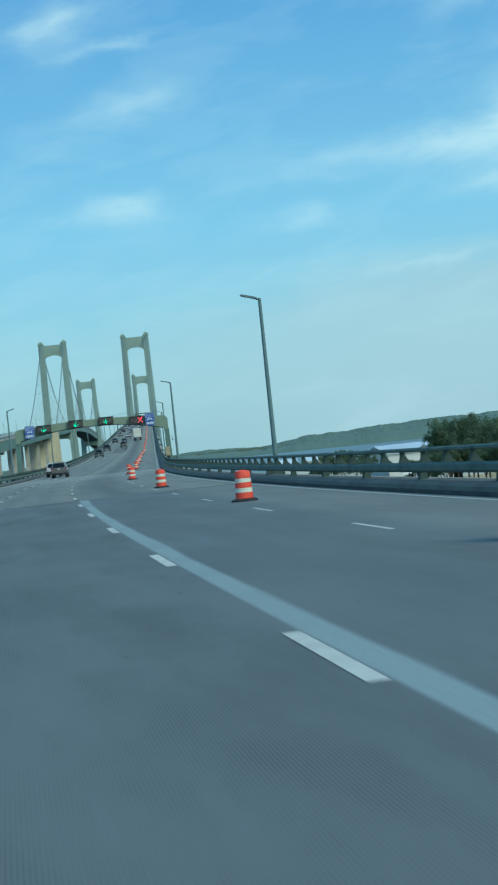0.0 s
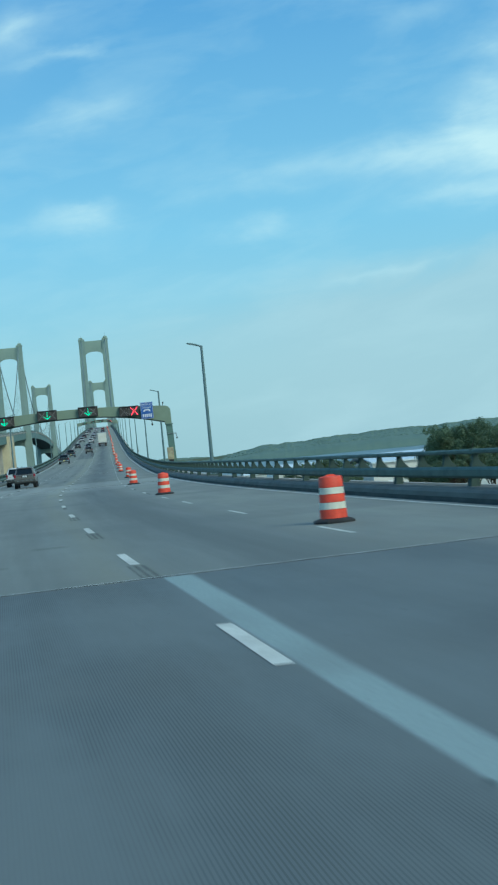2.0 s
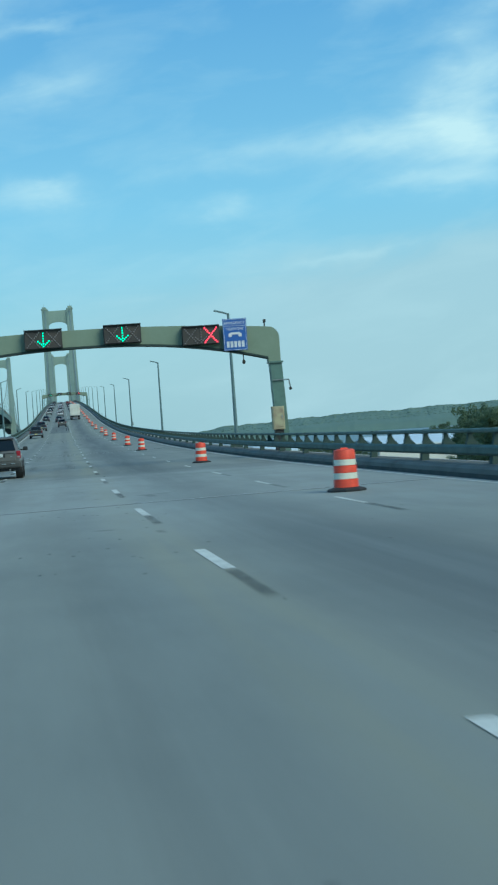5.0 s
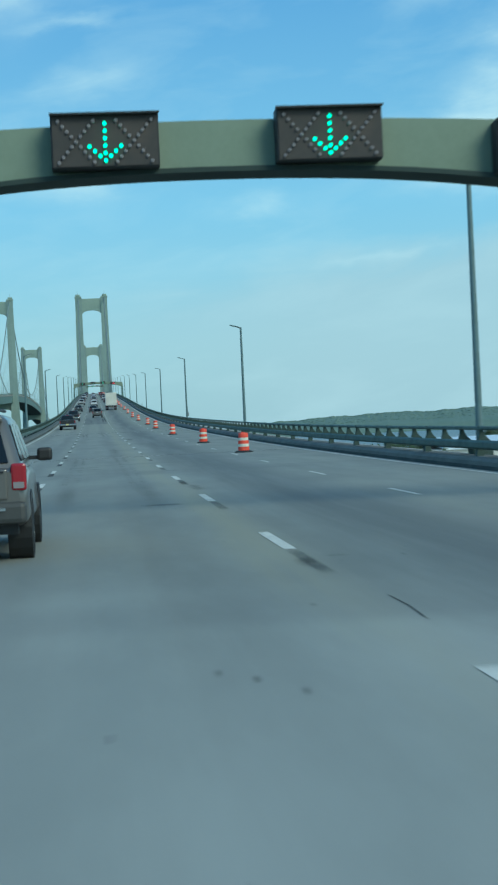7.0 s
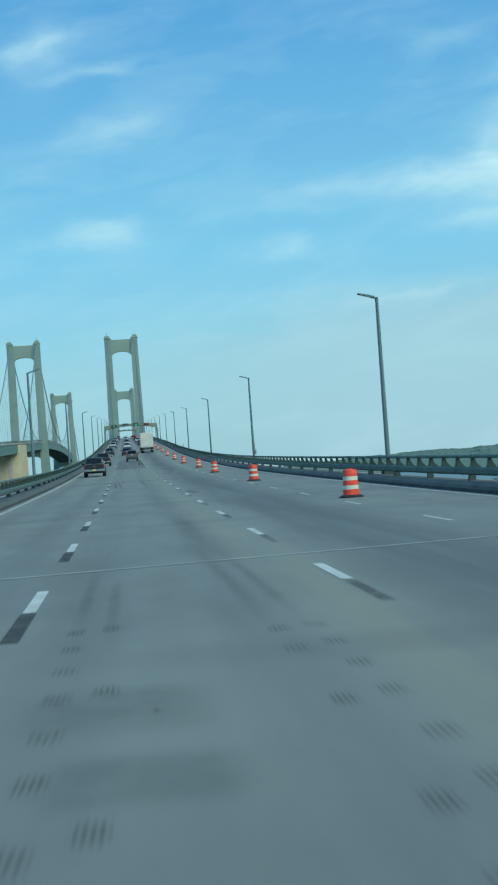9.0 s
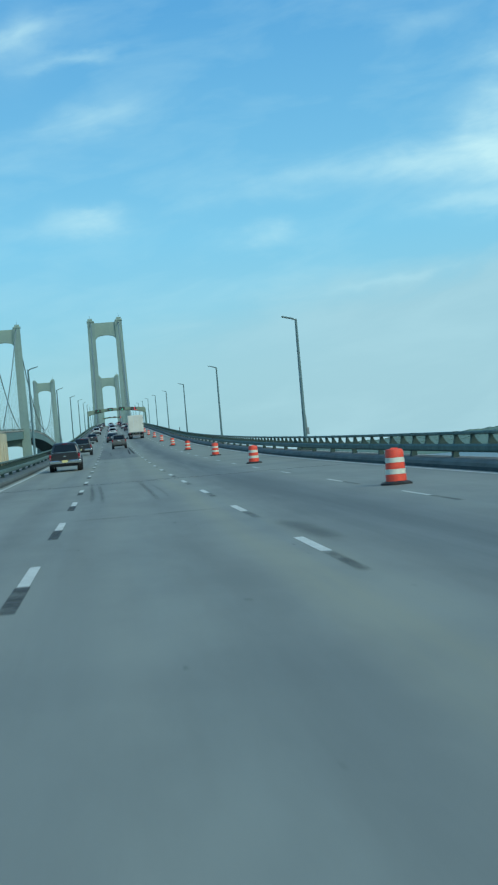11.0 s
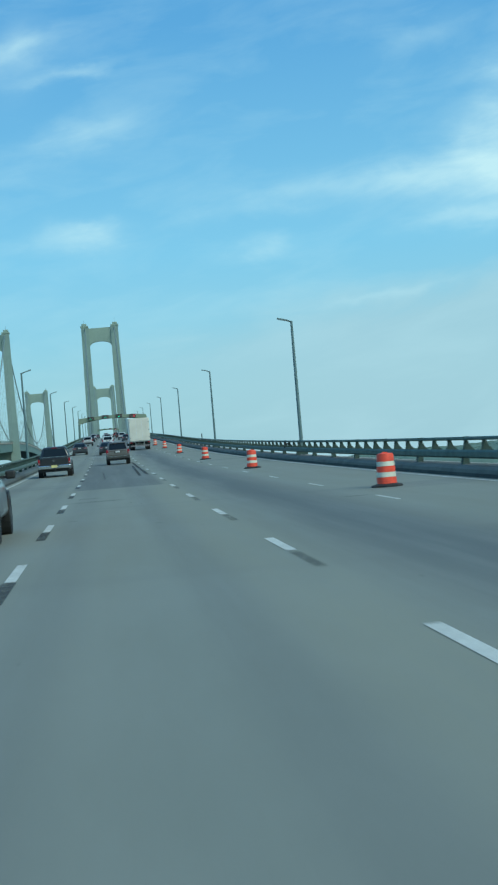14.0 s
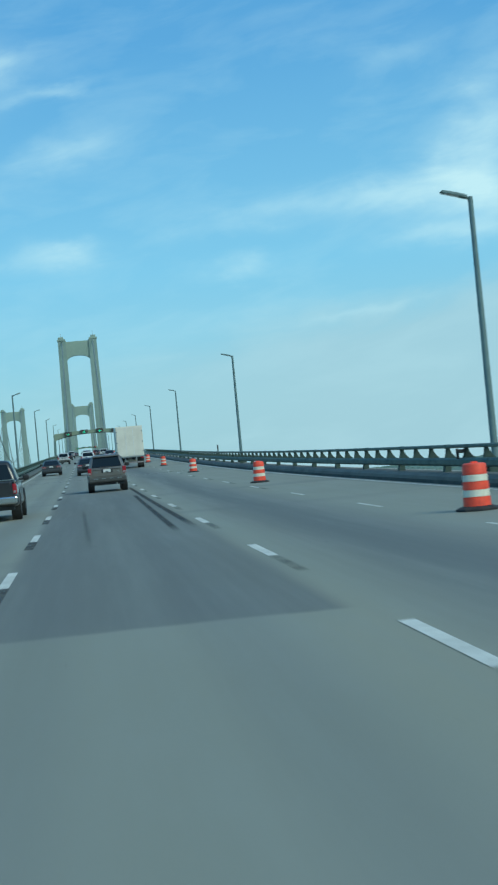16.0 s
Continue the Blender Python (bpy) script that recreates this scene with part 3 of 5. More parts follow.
def far_woods(name, head0, head1, dist, outline, seed, label):
    """A wooded skyline: a lumpy bank of tree crowns seen from afar. outline: heading and height of the ridge."""
    cols, rows_ = 900, 10
    hs, zs = [p[0] for p in outline], [p[1] for p in outline]
    verts, faces = [], []
    for i in range(cols):
        deg = head0 + (head1 - head0) * i / (cols - 1)
        h = radians(deg)
        ridge = float(np.interp(deg, hs, zs)) + 5.0 * noise.noise(Vector((i * 0.022, seed, 0))) + 2.5 * noise.noise(Vector((i * 0.075, seed, 9)))
        for j in range(rows_):
            f = j / (rows_ - 1)
            r = dist + f * 420 + 9 * noise.noise(Vector((i * 0.06, j * 2.1, seed + 3)))
            crown = 2.2 * noise.noise(Vector((i * 0.11, j * 0.9, seed))) + 1.3 * noise.noise(Vector((i * 0.31, j * 1.6, seed + 5)))
            z = -22 if j == 0 else -19 + (ridge + 19) * (0.16 + 0.84 * f ** 0.8) + crown
            verts.append((r * math.sin(h), r * math.cos(h), z))
    surface = verts[:]
    for i in range(cols - 1):
        for j in range(rows_ - 1):
            a = i * rows_ + j
            faces.append((a, a + rows_, a + rows_ + 1, a + 1))
    ball = bmesh.new()
    bmesh.ops.create_icosphere(ball, subdivisions=1, radius=1.0)
    bv, bf = [v.co.copy() for v in ball.verts], [[v.index for v in f.verts] for f in ball.faces]
    ball.free()
    rs = random.Random(seed)
    for k in range(5000):                 # single crowns standing out of the canopy, most of them on the ridge
        c = surface[rs.randrange(cols) * rows_ + (rows_ - 1 if k % 3 else rs.randrange(4, rows_))]
        w, h, b = rs.uniform(4.5, 9.0), rs.uniform(2.4, 4.2), len(verts)
        verts += [(c[0] + v.x * w * rs.uniform(0.75, 1.2), c[1] + v.y * w, c[2] - h * 0.45 + v.z * h * rs.uniform(0.85, 1.2)) for v in bv]
        faces += [tuple(b + q for q in f) for f in bf]
    me = bpy.data.meshes.new(name)
    me.from_pydata(verts, [], faces)
    me.materials.append(M_HAZYWOOD)
    for p in me.polygons:
        p.use_smooth = True
    return tagged(new(name, me), label, "woodland", kind="stuff")


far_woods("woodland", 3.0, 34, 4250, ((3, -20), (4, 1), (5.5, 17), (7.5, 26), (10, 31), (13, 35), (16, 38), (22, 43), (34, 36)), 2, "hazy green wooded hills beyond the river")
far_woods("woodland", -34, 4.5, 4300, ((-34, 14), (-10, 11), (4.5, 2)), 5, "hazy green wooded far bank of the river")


# ------------------------------------------------------------------ carriageway
def deck_mesh(name, line=None):
    top = [(d, 0.0) for d in np.linspace(-5.15, 9.73, 9)]
    return sweep(name, top, LONG, M_ROAD, line, closed=False, uv=True)


road = setting("road", deck_mesh("road"), "worn grey four-lane bridge carriageway with dark wheel tracks", "road")
slab_me = sweep("bridge_deck", [(-6.9, 0.2), (-5.36, 0.2), (-5.36, -0.012), (9.94, -0.012), (9.94, 0.2), (11.4, 0.2), (11.4, -0.55), (9.4, -0.8), (-4.8, -0.8), (-6.9, -0.55)], LONG, M_CONC)
setting("bridge_deck", slab_me, "concrete bridge deck slab", "bridge")
for d in (-4.4, 0.0, 4.6, 9.0):
    setting("bridge_girder", sweep("bridge_girder", [(d - 0.25, -0.8), (d + 0.25, -0.8), (d + 0.25, -3.0), (d - 0.25, -3.0)], LONG, M_GREEN), "green steel girder under the deck", "girder")

KERB_R = [(9.74, -0.01), (9.755, 0.1), (10.16, 0.1), (10.16, -0.01)]
CAP_R = [(9.765, 0.102), (9.79, 0.2), (9.85, 0.255), (9.94, 0.27), (10.16, 0.272), (10.16, 0.102)]
for side in (1, -1):
    for nm, section, mat, lab in (("kerb", KERB_R, M_KERB, "dark foot of the bridge kerb"), ("kerb_cap", CAP_R, M_KERBCAP, "grey rounded steel cap of the bridge kerb")):
        setting(nm, sweep(nm, [(MID + side * (d - MID), z) for d, z in section], LONG, mat), lab, "kerb")
    prof = [(MID + side * (d - MID), z) for d, z in ((10.17, 0.205), (10.17, 0.26), (10.75, 0.265), (10.75, 0.205))]
    setting("walkway", sweep("walkway", prof, LONG, M_KERBTOP), "narrow grey walkway strip behind the kerb", "walkway")
for d in (EDGE_L, EDGE_R):
    line_me = sweep("edge_line", [(d - 0.06, 0.004), (d + 0.06, 0.004), (d + 0.06, 0.006), (d - 0.06, 0.006)], LONG, M_WHITE)
    part("edge_line", line_me, None, road, "thin worn white edge line")

# lane dashes: white, each with a black contrast dash behind it
def flat_dash(name, half, y0, y1, z, material):
    me = bpy.data.meshes.new(name)
    me.from_pydata([(x, y, z) for y in (y0, y1) for x in (-half, half)], [], [(0, 1, 3, 2)])
    layer = me.uv_layers.new(name="mark")
    for lp in me.loops:
        layer.data[lp.index].uv = ((0.0, 0.0), (0.0, 1.0), (1.0, 0.0), (1.0, 1.0))[lp.vertex_index]
    me.materials.append(material)
    return me


dash_w = flat_dash("lane_dash", 0.08, -3.05, 0, 0.006, M_DASH)
dash_t = flat_dash("lane_dash", 0.052, -3.05, 0, 0.006, M_DASH)
dash_b = flat_dash("contrast_dash", 0.1, -6.1, -3.06, 0.005, M_OLDBLACK)
dash_f = flat_dash("contrast_dash", 0.1, -6.3, -2.9, 0.005, M_FADEDBLACK)
dash_s = flat_dash("contrast_dash", 0.16, -6.3, -3.06, 0.005, M_STREAK)
far_w = bmesh.new()
dashes = []
for d, first, early_step in ((LINE_L, 4.46, 12.2), (LINE_R, 5.78, 12.25)):
    dashes += [(d, first + k * 12.192 if k >= 5 else first + 5 * 12.192 - (5 - k) * early_step, True) for k in range(-3, 190)]
# the outer line was painted slab by slab, each run with a start of its own
for run0, run1, first, step in ((-28, 100, 8.45, 12.12), (100, 205, 150.7, 12.192), (205, 300, 237.4, 12.192), (300, 2310, 335.2, 12.1)):
    dashes += [(LINE_T, first + k * step, False) for k in range(-16, 170) if run0 <= first + k * step < run1]
for d, s, dark in dashes:
    if s < 560:
        part("lane_dash", dash_t if d == LINE_T else dash_w, None, road, at=stand(s, d))
        if s > 62 and (dark or int(s) % 2 == 0):
            worn = dash_b if d == LINE_L else dash_s if s < 100 else dash_f
            part("contrast_dash", worn, None, road, at=stand(s, d))
    else:
        vs = box(far_w, -0.075, 0.075, -3.05, 0, 0.004, 0.009)
        bmesh.ops.transform(far_w, matrix=stand(s, d), verts=vs)
tagged(part("far_lane_dashes", far_w, M_WHITE, road, "white lane dashes far along the bridge"), kind="stuff")

# expansion joints across the carriageway
def joint_bar(name, half, z0, z1, material, skew):
    bm = bmesh.new()
    for v in box(bm, -5.14, 9.72, -half, half, z0, z1):
        v.co.y += skew * (v.co.x - MID)
    return mesh_of(name, bm, material)


JOINTS = [60.75, 142.15, 227.6, 314.8] + [314.8 + 85.5 * k for k in range(2, 23)]
joint_kinds = {(skew, half): (joint_bar("joint_edge", half, 0.001, 0.007, M_JOINT, skew), joint_bar("joint_gap", 0.026, 0.002, 0.006, M_TRIM, skew))
               for skew, half in ((0.2, 0.022), (0.2, 0.045), (0.0, 0.022))}
for s in JOINTS:
    half = 0.045 if 100 < s < 300 else 0.022     # two joints have a broader pale edge
    steel, gap = joint_kinds[0.2 if s < 300 else 0.0, half]
    part("joint_edge", steel, None, road, "worn steel joint edge", at=stand(s + 0.028 + half))
    part("joint_gap", gap, None, road, "dark joint gap", at=stand(s))


def mark_strip(name, line, wide, material, label):
    """A thin strip laid on the paving along (s, d) points."""
    cum = np.concatenate([[0], np.cumsum([math.hypot(b[0] - a[0], b[1] - a[1]) for a, b in zip(line, line[1:])])])
    n = max(2, int(cum[-1] / 2.0))
    verts, faces, uvs = [], [], []
    for i in range(n + 1):
        f = i / n
        s, d = float(np.interp(f * cum[-1], cum, [p[0] for p in line])), float(np.interp(f * cum[-1], cum, [p[1] for p in line]))
        verts += [spot(s, d - wide / 2, 0.0035), spot(s, d + wide / 2, 0.0035)]
        uvs += [(f, 0.0), (f, 1.0)]
        if i:
            faces.append((2 * i - 2, 2 * i - 1, 2 * i + 1, 2 * i))
    me = bpy.data.meshes.new(name)
    me.from_pydata(verts, [], faces)
    layer = me.uv_layers.new(name="mark")
    for lp in me.loops:
        layer.data[lp.index].uv = uvs[lp.vertex_index]
    me.materials.append(material)
    return part(name, me, None, road, label)


for line, wide in ((((293.5, -0.86), (302, -0.91), (315, -1.09)), 0.22), (((292.8, -0.55), (300, -0.6), (315, -0.79)), 0.2),
                   (((291.5, 0.9), (302, 0.87), (316.5, 0.76)), 0.24), (((291.5, 1.22), (301, 1.24), (313, 1.06)), 0.16),
                   (((403, 1.97), (452, 1.9)), 0.24), (((402, 1.53), (436, 1.68)), 0.22), (((398, -0.2), (423, -0.36)), 0.18),
                   (((216, 1.0), (226, 0.95), (233, 0.88)), 0.3), (((216, 1.33), (226, 1.27), (232, 1.2)), 0.26), (((217, -0.76), (229, -0.72)), 0.24), (((216.5, -0.44), (226, -0.42)), 0.22)):
    mark_strip("skid_mark", line, wide, M_FAINT if 216 <= line[0][0] < 230 or line[0][1] == 1.22 else M_SKIDDARK if line[0][0] > 401 else M_SKID, "dark rubber skid mark")
for line, wide in ((((181, 1.35), (200, 1.18)), 0.75), (((183, -0.5), (199, -0.6)), 0.6), (((231, 1.1), (250, 1.05)), 0.7)):
    mark_strip("rubber_smear", line, wide, M_FAINT, "faint rubber smear in the wheel track")
mark_strip("oil_stain", ((272.0, 2.72), (276.0, 2.68), (279.4, 2.5)), 0.62, M_SKID, "dark oily stain along the lane line")
rs = random.Random(4)
for d, first in ((-0.76, 198.38), (-0.44, 198.58), (1.02, 197.38), (1.35, 197.58)):      # a wheel pair that bounced
    for k in range(15):
        if rs.random() < (0.35 if d == -0.44 else 0.08):
            continue
        s = first + 1.43 * k + rs.uniform(-0.12, 0.12)
        mark_strip("bounce_mark", ((s - 0.42, d), (s + 0.42, d + 0.02)), rs.uniform(0.22, 0.28), M_SCUFF, "striped rubber bounce mark")
for s, d, long, wide in ((213.5, -0.35, 2.4, 1.5), (211.2, -0.2, 1.6, 1.3), (152.2, 1.31, 0.35, 0.07), (151.55, 1.33, 0.3, 0.08), (151.05, 1.47, 0.35, 0.08), (150.4, 1.79, 0.3, 0.1), (150.7, 0.7, 0.25, 0.06), (151.9, 1.43, 0.3, 0.06),
                         (146.2, 1.7, 0.4, 0.2), (371.2, -0.4, 1.5, 2.0), (374.5, -0.7, 1.0, 1.0), (372.8, 0.35, 0.3, 0.1), (366.5, 0.8, 0.25, 0.08), (206.2, 2.5, 0.8, 0.55), (285.15, -0.45, 0.8, 1.5), (285.4, 1.2, 0.6, 1.7), (71.0, 1.25, 1.1, 0.9), (266.0, 0.9, 0.25, 0.1), (147.0, 3.3, 0.9, 0.5), (146.6, 2.7, 0.5, 0.3), (66.0, 0.3, 0.8, 0.5), (68.5, -0.5, 0.6, 0.4), (359.0, -0.9, 0.5, 0.3), (355, 0.9, 0.4, 0.2)):
    mark_strip("stain", ((s - long / 2, d), (s + long / 2, d)), wide, M_SPILL, "dark damp stain")
SPECKS = ((138.96, 0.19), (138.67, 0.74), (138.44, 1.37), (139.67, 0.44), (138.66, 1.21), (138.22, 1.45), (142.6, 2.45), (138.2, 2.0), (128.6, 0.11), (128.2, 0.77),
          (129.1, 1.24), (128.9, 0.48), (130.8, 1.49), (128.9, 2.55), (127.5, 1.99), (127.4, 1.47), (164.6, 0.76), (164.3, 0.96), (163.8, 1.18), (374.0, 1.99), (368.1, 0.55))
for s, d in SPECKS:
    mark_strip("speck", ((s - 0.12, d - 0.02), (s + 0.12, d + 0.02)), 0.08, M_SPECK, "small dark speck")
for k in range(34):
    s, d = rs.uniform(121, 155), rs.uniform(-1.2, 3.0)
    mark_strip("speck", ((s - 0.1, d), (s + 0.1, d + rs.uniform(-0.04, 0.04))), rs.uniform(0.04, 0.09), M_SPECK, "small dark speck")
for line in (((166.5, 2.43), (167.4, 2.47), (168.3, 2.46)), ((172.3, 2.56), (172.35, 2.66), (172.3, 2.76))):
    mark_strip("crack", line, 0.035 if line[0][0] < 170 else 0.16, M_SKIDDARK, "thin dark crack in the paving")
for s, d, long, wide in ((192.5, 2.42, 3.6, 0.42), (195.3, 2.3, 2.6, 0.3), (171.6, 2.25, 1.4, 0.3), (146.1, 2.95, 2.2, 0.4), (146.3, 2.3, 1.1, 0.12), (131.9, 2.17, 0.8, 0.2), (133.2, 1.37, 0.4, 0.5),
                         (185.1, 1.35, 0.7, 1.1), (359.85, 5.65, 0.5, 0.9)):
    mark_strip("oil_stain", ((s - long / 2, d + 0.03), (s, d - 0.02), (s + long / 2, d + 0.02)), wide, M_SKID, "dark oily stain on the paving")


# piers under the approach
for s in JOINTS + [400.3]:
    if s > 1300:
        continue
    foot = spot(s)
    h = foot.z + 24 - 3.2
    p = thing("bridge_pier", "tall pale concrete bridge pier with a cap beam", "pier", "piers under the bridge", at=Matrix.Translation((foot.x, foot.y, -24)) @ Matrix.Rotation(-heading(s), 4, "Z"))
    for d in (-2.6, 7.2):
        part("column", boxed(d - 1.1, d + 1.1, -1.2, 1.2, 0, h - 1.6, bevel=0.15), M_CONC, p)
    part("cap_beam", boxed(-5.6, 10.2, -1.3, 1.3, h - 1.6, h, bevel=0.1), M_CONC, p)


# ------------------------------------------------------------------ railings
PANEL = 6.87


def railing():
    """One panel: a heavy lower beam on brackets, a top rail on flared balusters. x points away from the road."""
    t = thing("railing", "green-painted steel bridge railing panel with flared balusters", "railing", "railing panels along the bridge")
    L = PANEL
    bm = bmesh.new()
    slab(bm, [(0, 0.46), (0.05, 0.44), (0.1, 0.46), (0.1, 0.53), (0.07, 0.565), (0.1, 0.6), (0.1, 0.67), (0.05, 0.69), (0, 0.67), (-0.03, 0.63), (-0.03, 0.5)], "y", 0.0, L)
    part("lower_beam", bm, M_GREENRAIL, t)
    bm = bmesh.new()
    slab(bm, [(0.12, 0.98), (0.16, 0.955), (0.24, 0.955), (0.28, 0.98), (0.28, 1.03), (0.24, 1.06), (0.16, 1.06), (0.12, 1.03)], "y", 0.0, L)
    part("top_rail", bm, M_GREENRAIL, t)
    # post and balusters take the green with shade in its colour
    bm = bmesh.new()
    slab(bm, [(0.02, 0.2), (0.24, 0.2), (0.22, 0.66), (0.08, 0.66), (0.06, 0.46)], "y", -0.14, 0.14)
    part("bracket", bm, M_RAILPOST, t, "green post, darkened as in shade")
    part("splice_sleeve", boxed(0.112, 0.288, -0.1, 0.1, 0.948, 1.068, bevel=0.012), M_GREENRAIL, t)
    bal = bmesh.new()
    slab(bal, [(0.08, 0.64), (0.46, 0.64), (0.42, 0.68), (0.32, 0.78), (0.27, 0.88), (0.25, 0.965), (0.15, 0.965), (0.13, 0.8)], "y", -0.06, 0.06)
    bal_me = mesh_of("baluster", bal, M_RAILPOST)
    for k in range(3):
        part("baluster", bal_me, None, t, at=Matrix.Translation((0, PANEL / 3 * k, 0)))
    return t


first_panel = railing()
placed = False
for side in (1, -1):
    s = 60.25 - 16 * PANEL
    while s < 640:
        d = MID + side * 8.0
        m = stand(s, d)
        if side < 0:
            m = stand(s + PANEL, d, turn=180)
        if not placed:
            first_panel.matrix_basis, placed = m, True
        else:
            copy_thing(first_panel, m)
        s += PANEL
    rest = [s + k * 20 for k in range(int((FAR - s) / 20))]
    for nm, a, b, z0, z1 in (("far_beam", 8.0, 8.12, 0.44, 0.69), ("far_rail", 8.12, 8.28, 0.955, 1.06)):
        prof = [(MID + side * a, z0), (MID + side * b, z0), (MID + side * b, z1), (MID + side * a, z1)]
        setting("far_railing", sweep("far_railing", prof, rest, M_GREENRAIL), "green steel railing far along the bridge", "railing")
    bm = bmesh.new()
    for k in range(int((FAR - s) / 4.6)):
        vs = box(bm, -0.06, 0.06, -0.14, 0.14, 0.2, 0.97)
        bmesh.ops.transform(bm, matrix=stand(s + k * 4.6, MID + side * 8.15), verts=vs)
    tagged(new("railing_posts", mesh_of("railing_posts", bm, M_GREENRAIL)), "small green posts of the far railing", "railing", kind="stuff")


# ------------------------------------------------------------------ street lamps
def street_lamp():
    t = thing("street_lamp", "tall slender grey-green street lamp with a flat head", "street lamp", "street lamps along the bridge")
    bm = bmesh.new()
    tube(bm, (0, 0, -0.4), (0, 0, 7.910), 0.115, 0.07, 12)
    part("pole", bm, M_LAMPPOLE, t, smooth=True)
    bm = bmesh.new()
    tube(bm, (0, 0, -0.42), (0, 0, -0.36), 0.24, 0.24, 12)
    part("base_plate", bm, M_LAMPPOLE, t)
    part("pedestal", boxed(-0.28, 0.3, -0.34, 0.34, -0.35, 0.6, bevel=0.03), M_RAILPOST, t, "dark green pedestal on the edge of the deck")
    bm = bmesh.new()
    tube(bm, (0.02, 0, 7.840), (-0.2, 0, 7.930), 0.05, 0.045, 8)
    part("arm", bm, M_LAMPPOLE, t)
    bm = bmesh.new()
    slab(bm, [(-0.12, 7.870), (-0.12, 7.945), (-0.4, 8.035), (-0.79, 8.130), (-0.83, 8.105), (-0.76, 8.055), (-0.35, 7.945)], "y", -0.15, 0.15)
    head = part("lamp_head", bm, M_LAMPPOLE, t, "flat grey lamp head tilted up")
    bm = bmesh.new()
    slab(bm, [(-0.72, 8.05), (-0.33, 7.945), (-0.33, 7.93), (-0.72, 8.035)], "y", -0.11, 0.11)
    part("lens", bm, M_SIGNWHITE, head)
    return t


lamp = street_lamp()
spots = [({0: 61.2, 1: 131.5, 2: 199.5, 3: 272.1}.get(k, 59.8 + 70.92 * k), {0: 10.92, 1: 10.91, 2: 10.9, 5: 11.11}.get(k, 11.05), 0) for k in range(-1, 31)] + [(100.0 + 70.92 * k - 70.92, -6.4, 180) for k in range(31)]
for i, (s, d, turn) in enumerate(spots):
    m = stand(s, d, {1: -0.1, 2: -0.3, 5: -0.08}.get(i, 0), turn, level=True)
    if i == 0:
        lamp.matrix_basis = m
    else:
        copy_thing(lamp, m)


def junction_box(s, d):
    t = thing("junction_box", "small pale grey electrical box on a lamp pole", "junction box", at=stand(s, d, 0, 0, level=True))
    body = part("body", boxed(0.085, 0.235, -0.1, 0.1, 1.12, 1.52, bevel=0.015), M_STEELGREY, t)
    part("lid", boxed(0.095, 0.225, -0.112, -0.1, 1.15, 1.49, bevel=0.005), M_STEELGREY, body)
    bm = bmesh.new()
    tube(bm, (0.14, 0, 1.5), (0.1, 0, 2.25), 0.022, 0.02, 8)
    part("conduit", bm, M_STEELGREY, t)
    return t


junction_box(59.8 + 70.92 * 4, 11.05)


def marker_post(s, d):
    t = thing("marker_post", "short dark post with a small box standing above the railing", "post", at=stand(s, d, 0, 0, level=True))
    bm = bmesh.new()
    tube(bm, (0, 0, 0.25), (0, 0, 1.3), 0.05, 0.045, 10)
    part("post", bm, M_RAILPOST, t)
    part("housing", boxed(-0.055, 0.055, -0.055, 0.055, 1.28, 1.58, bevel=0.015), M_TRIM, t, "small dark housing")
    return t


def rail_lamp(s, d):
    t = thing("rail_lamp", "small black lamp housing fixed under the top rail", "lamp", at=stand(s, d))
    part("clamp", boxed(-0.05, 0.02, -0.04, 0.04, 0.66, 0.95, bevel=0.01), M_TRIM, t)
    part("housing", boxed(-0.03, 0.2, -0.09, 0.09, 0.82, 0.93, bevel=0.025), M_BLACK, t)
    return t


marker_post(499, 10.55)
rail_lamp(415, 10.2)


# ------------------------------------------------------------------ sign gantry
def beam_top(d):
    return 6.29 - 0.42 * ((d - MID) / 8.84) ** 2


def beam_low(d):
    return 5.53 - 1.0 * abs((d - MID) / 8.3) ** 2.3


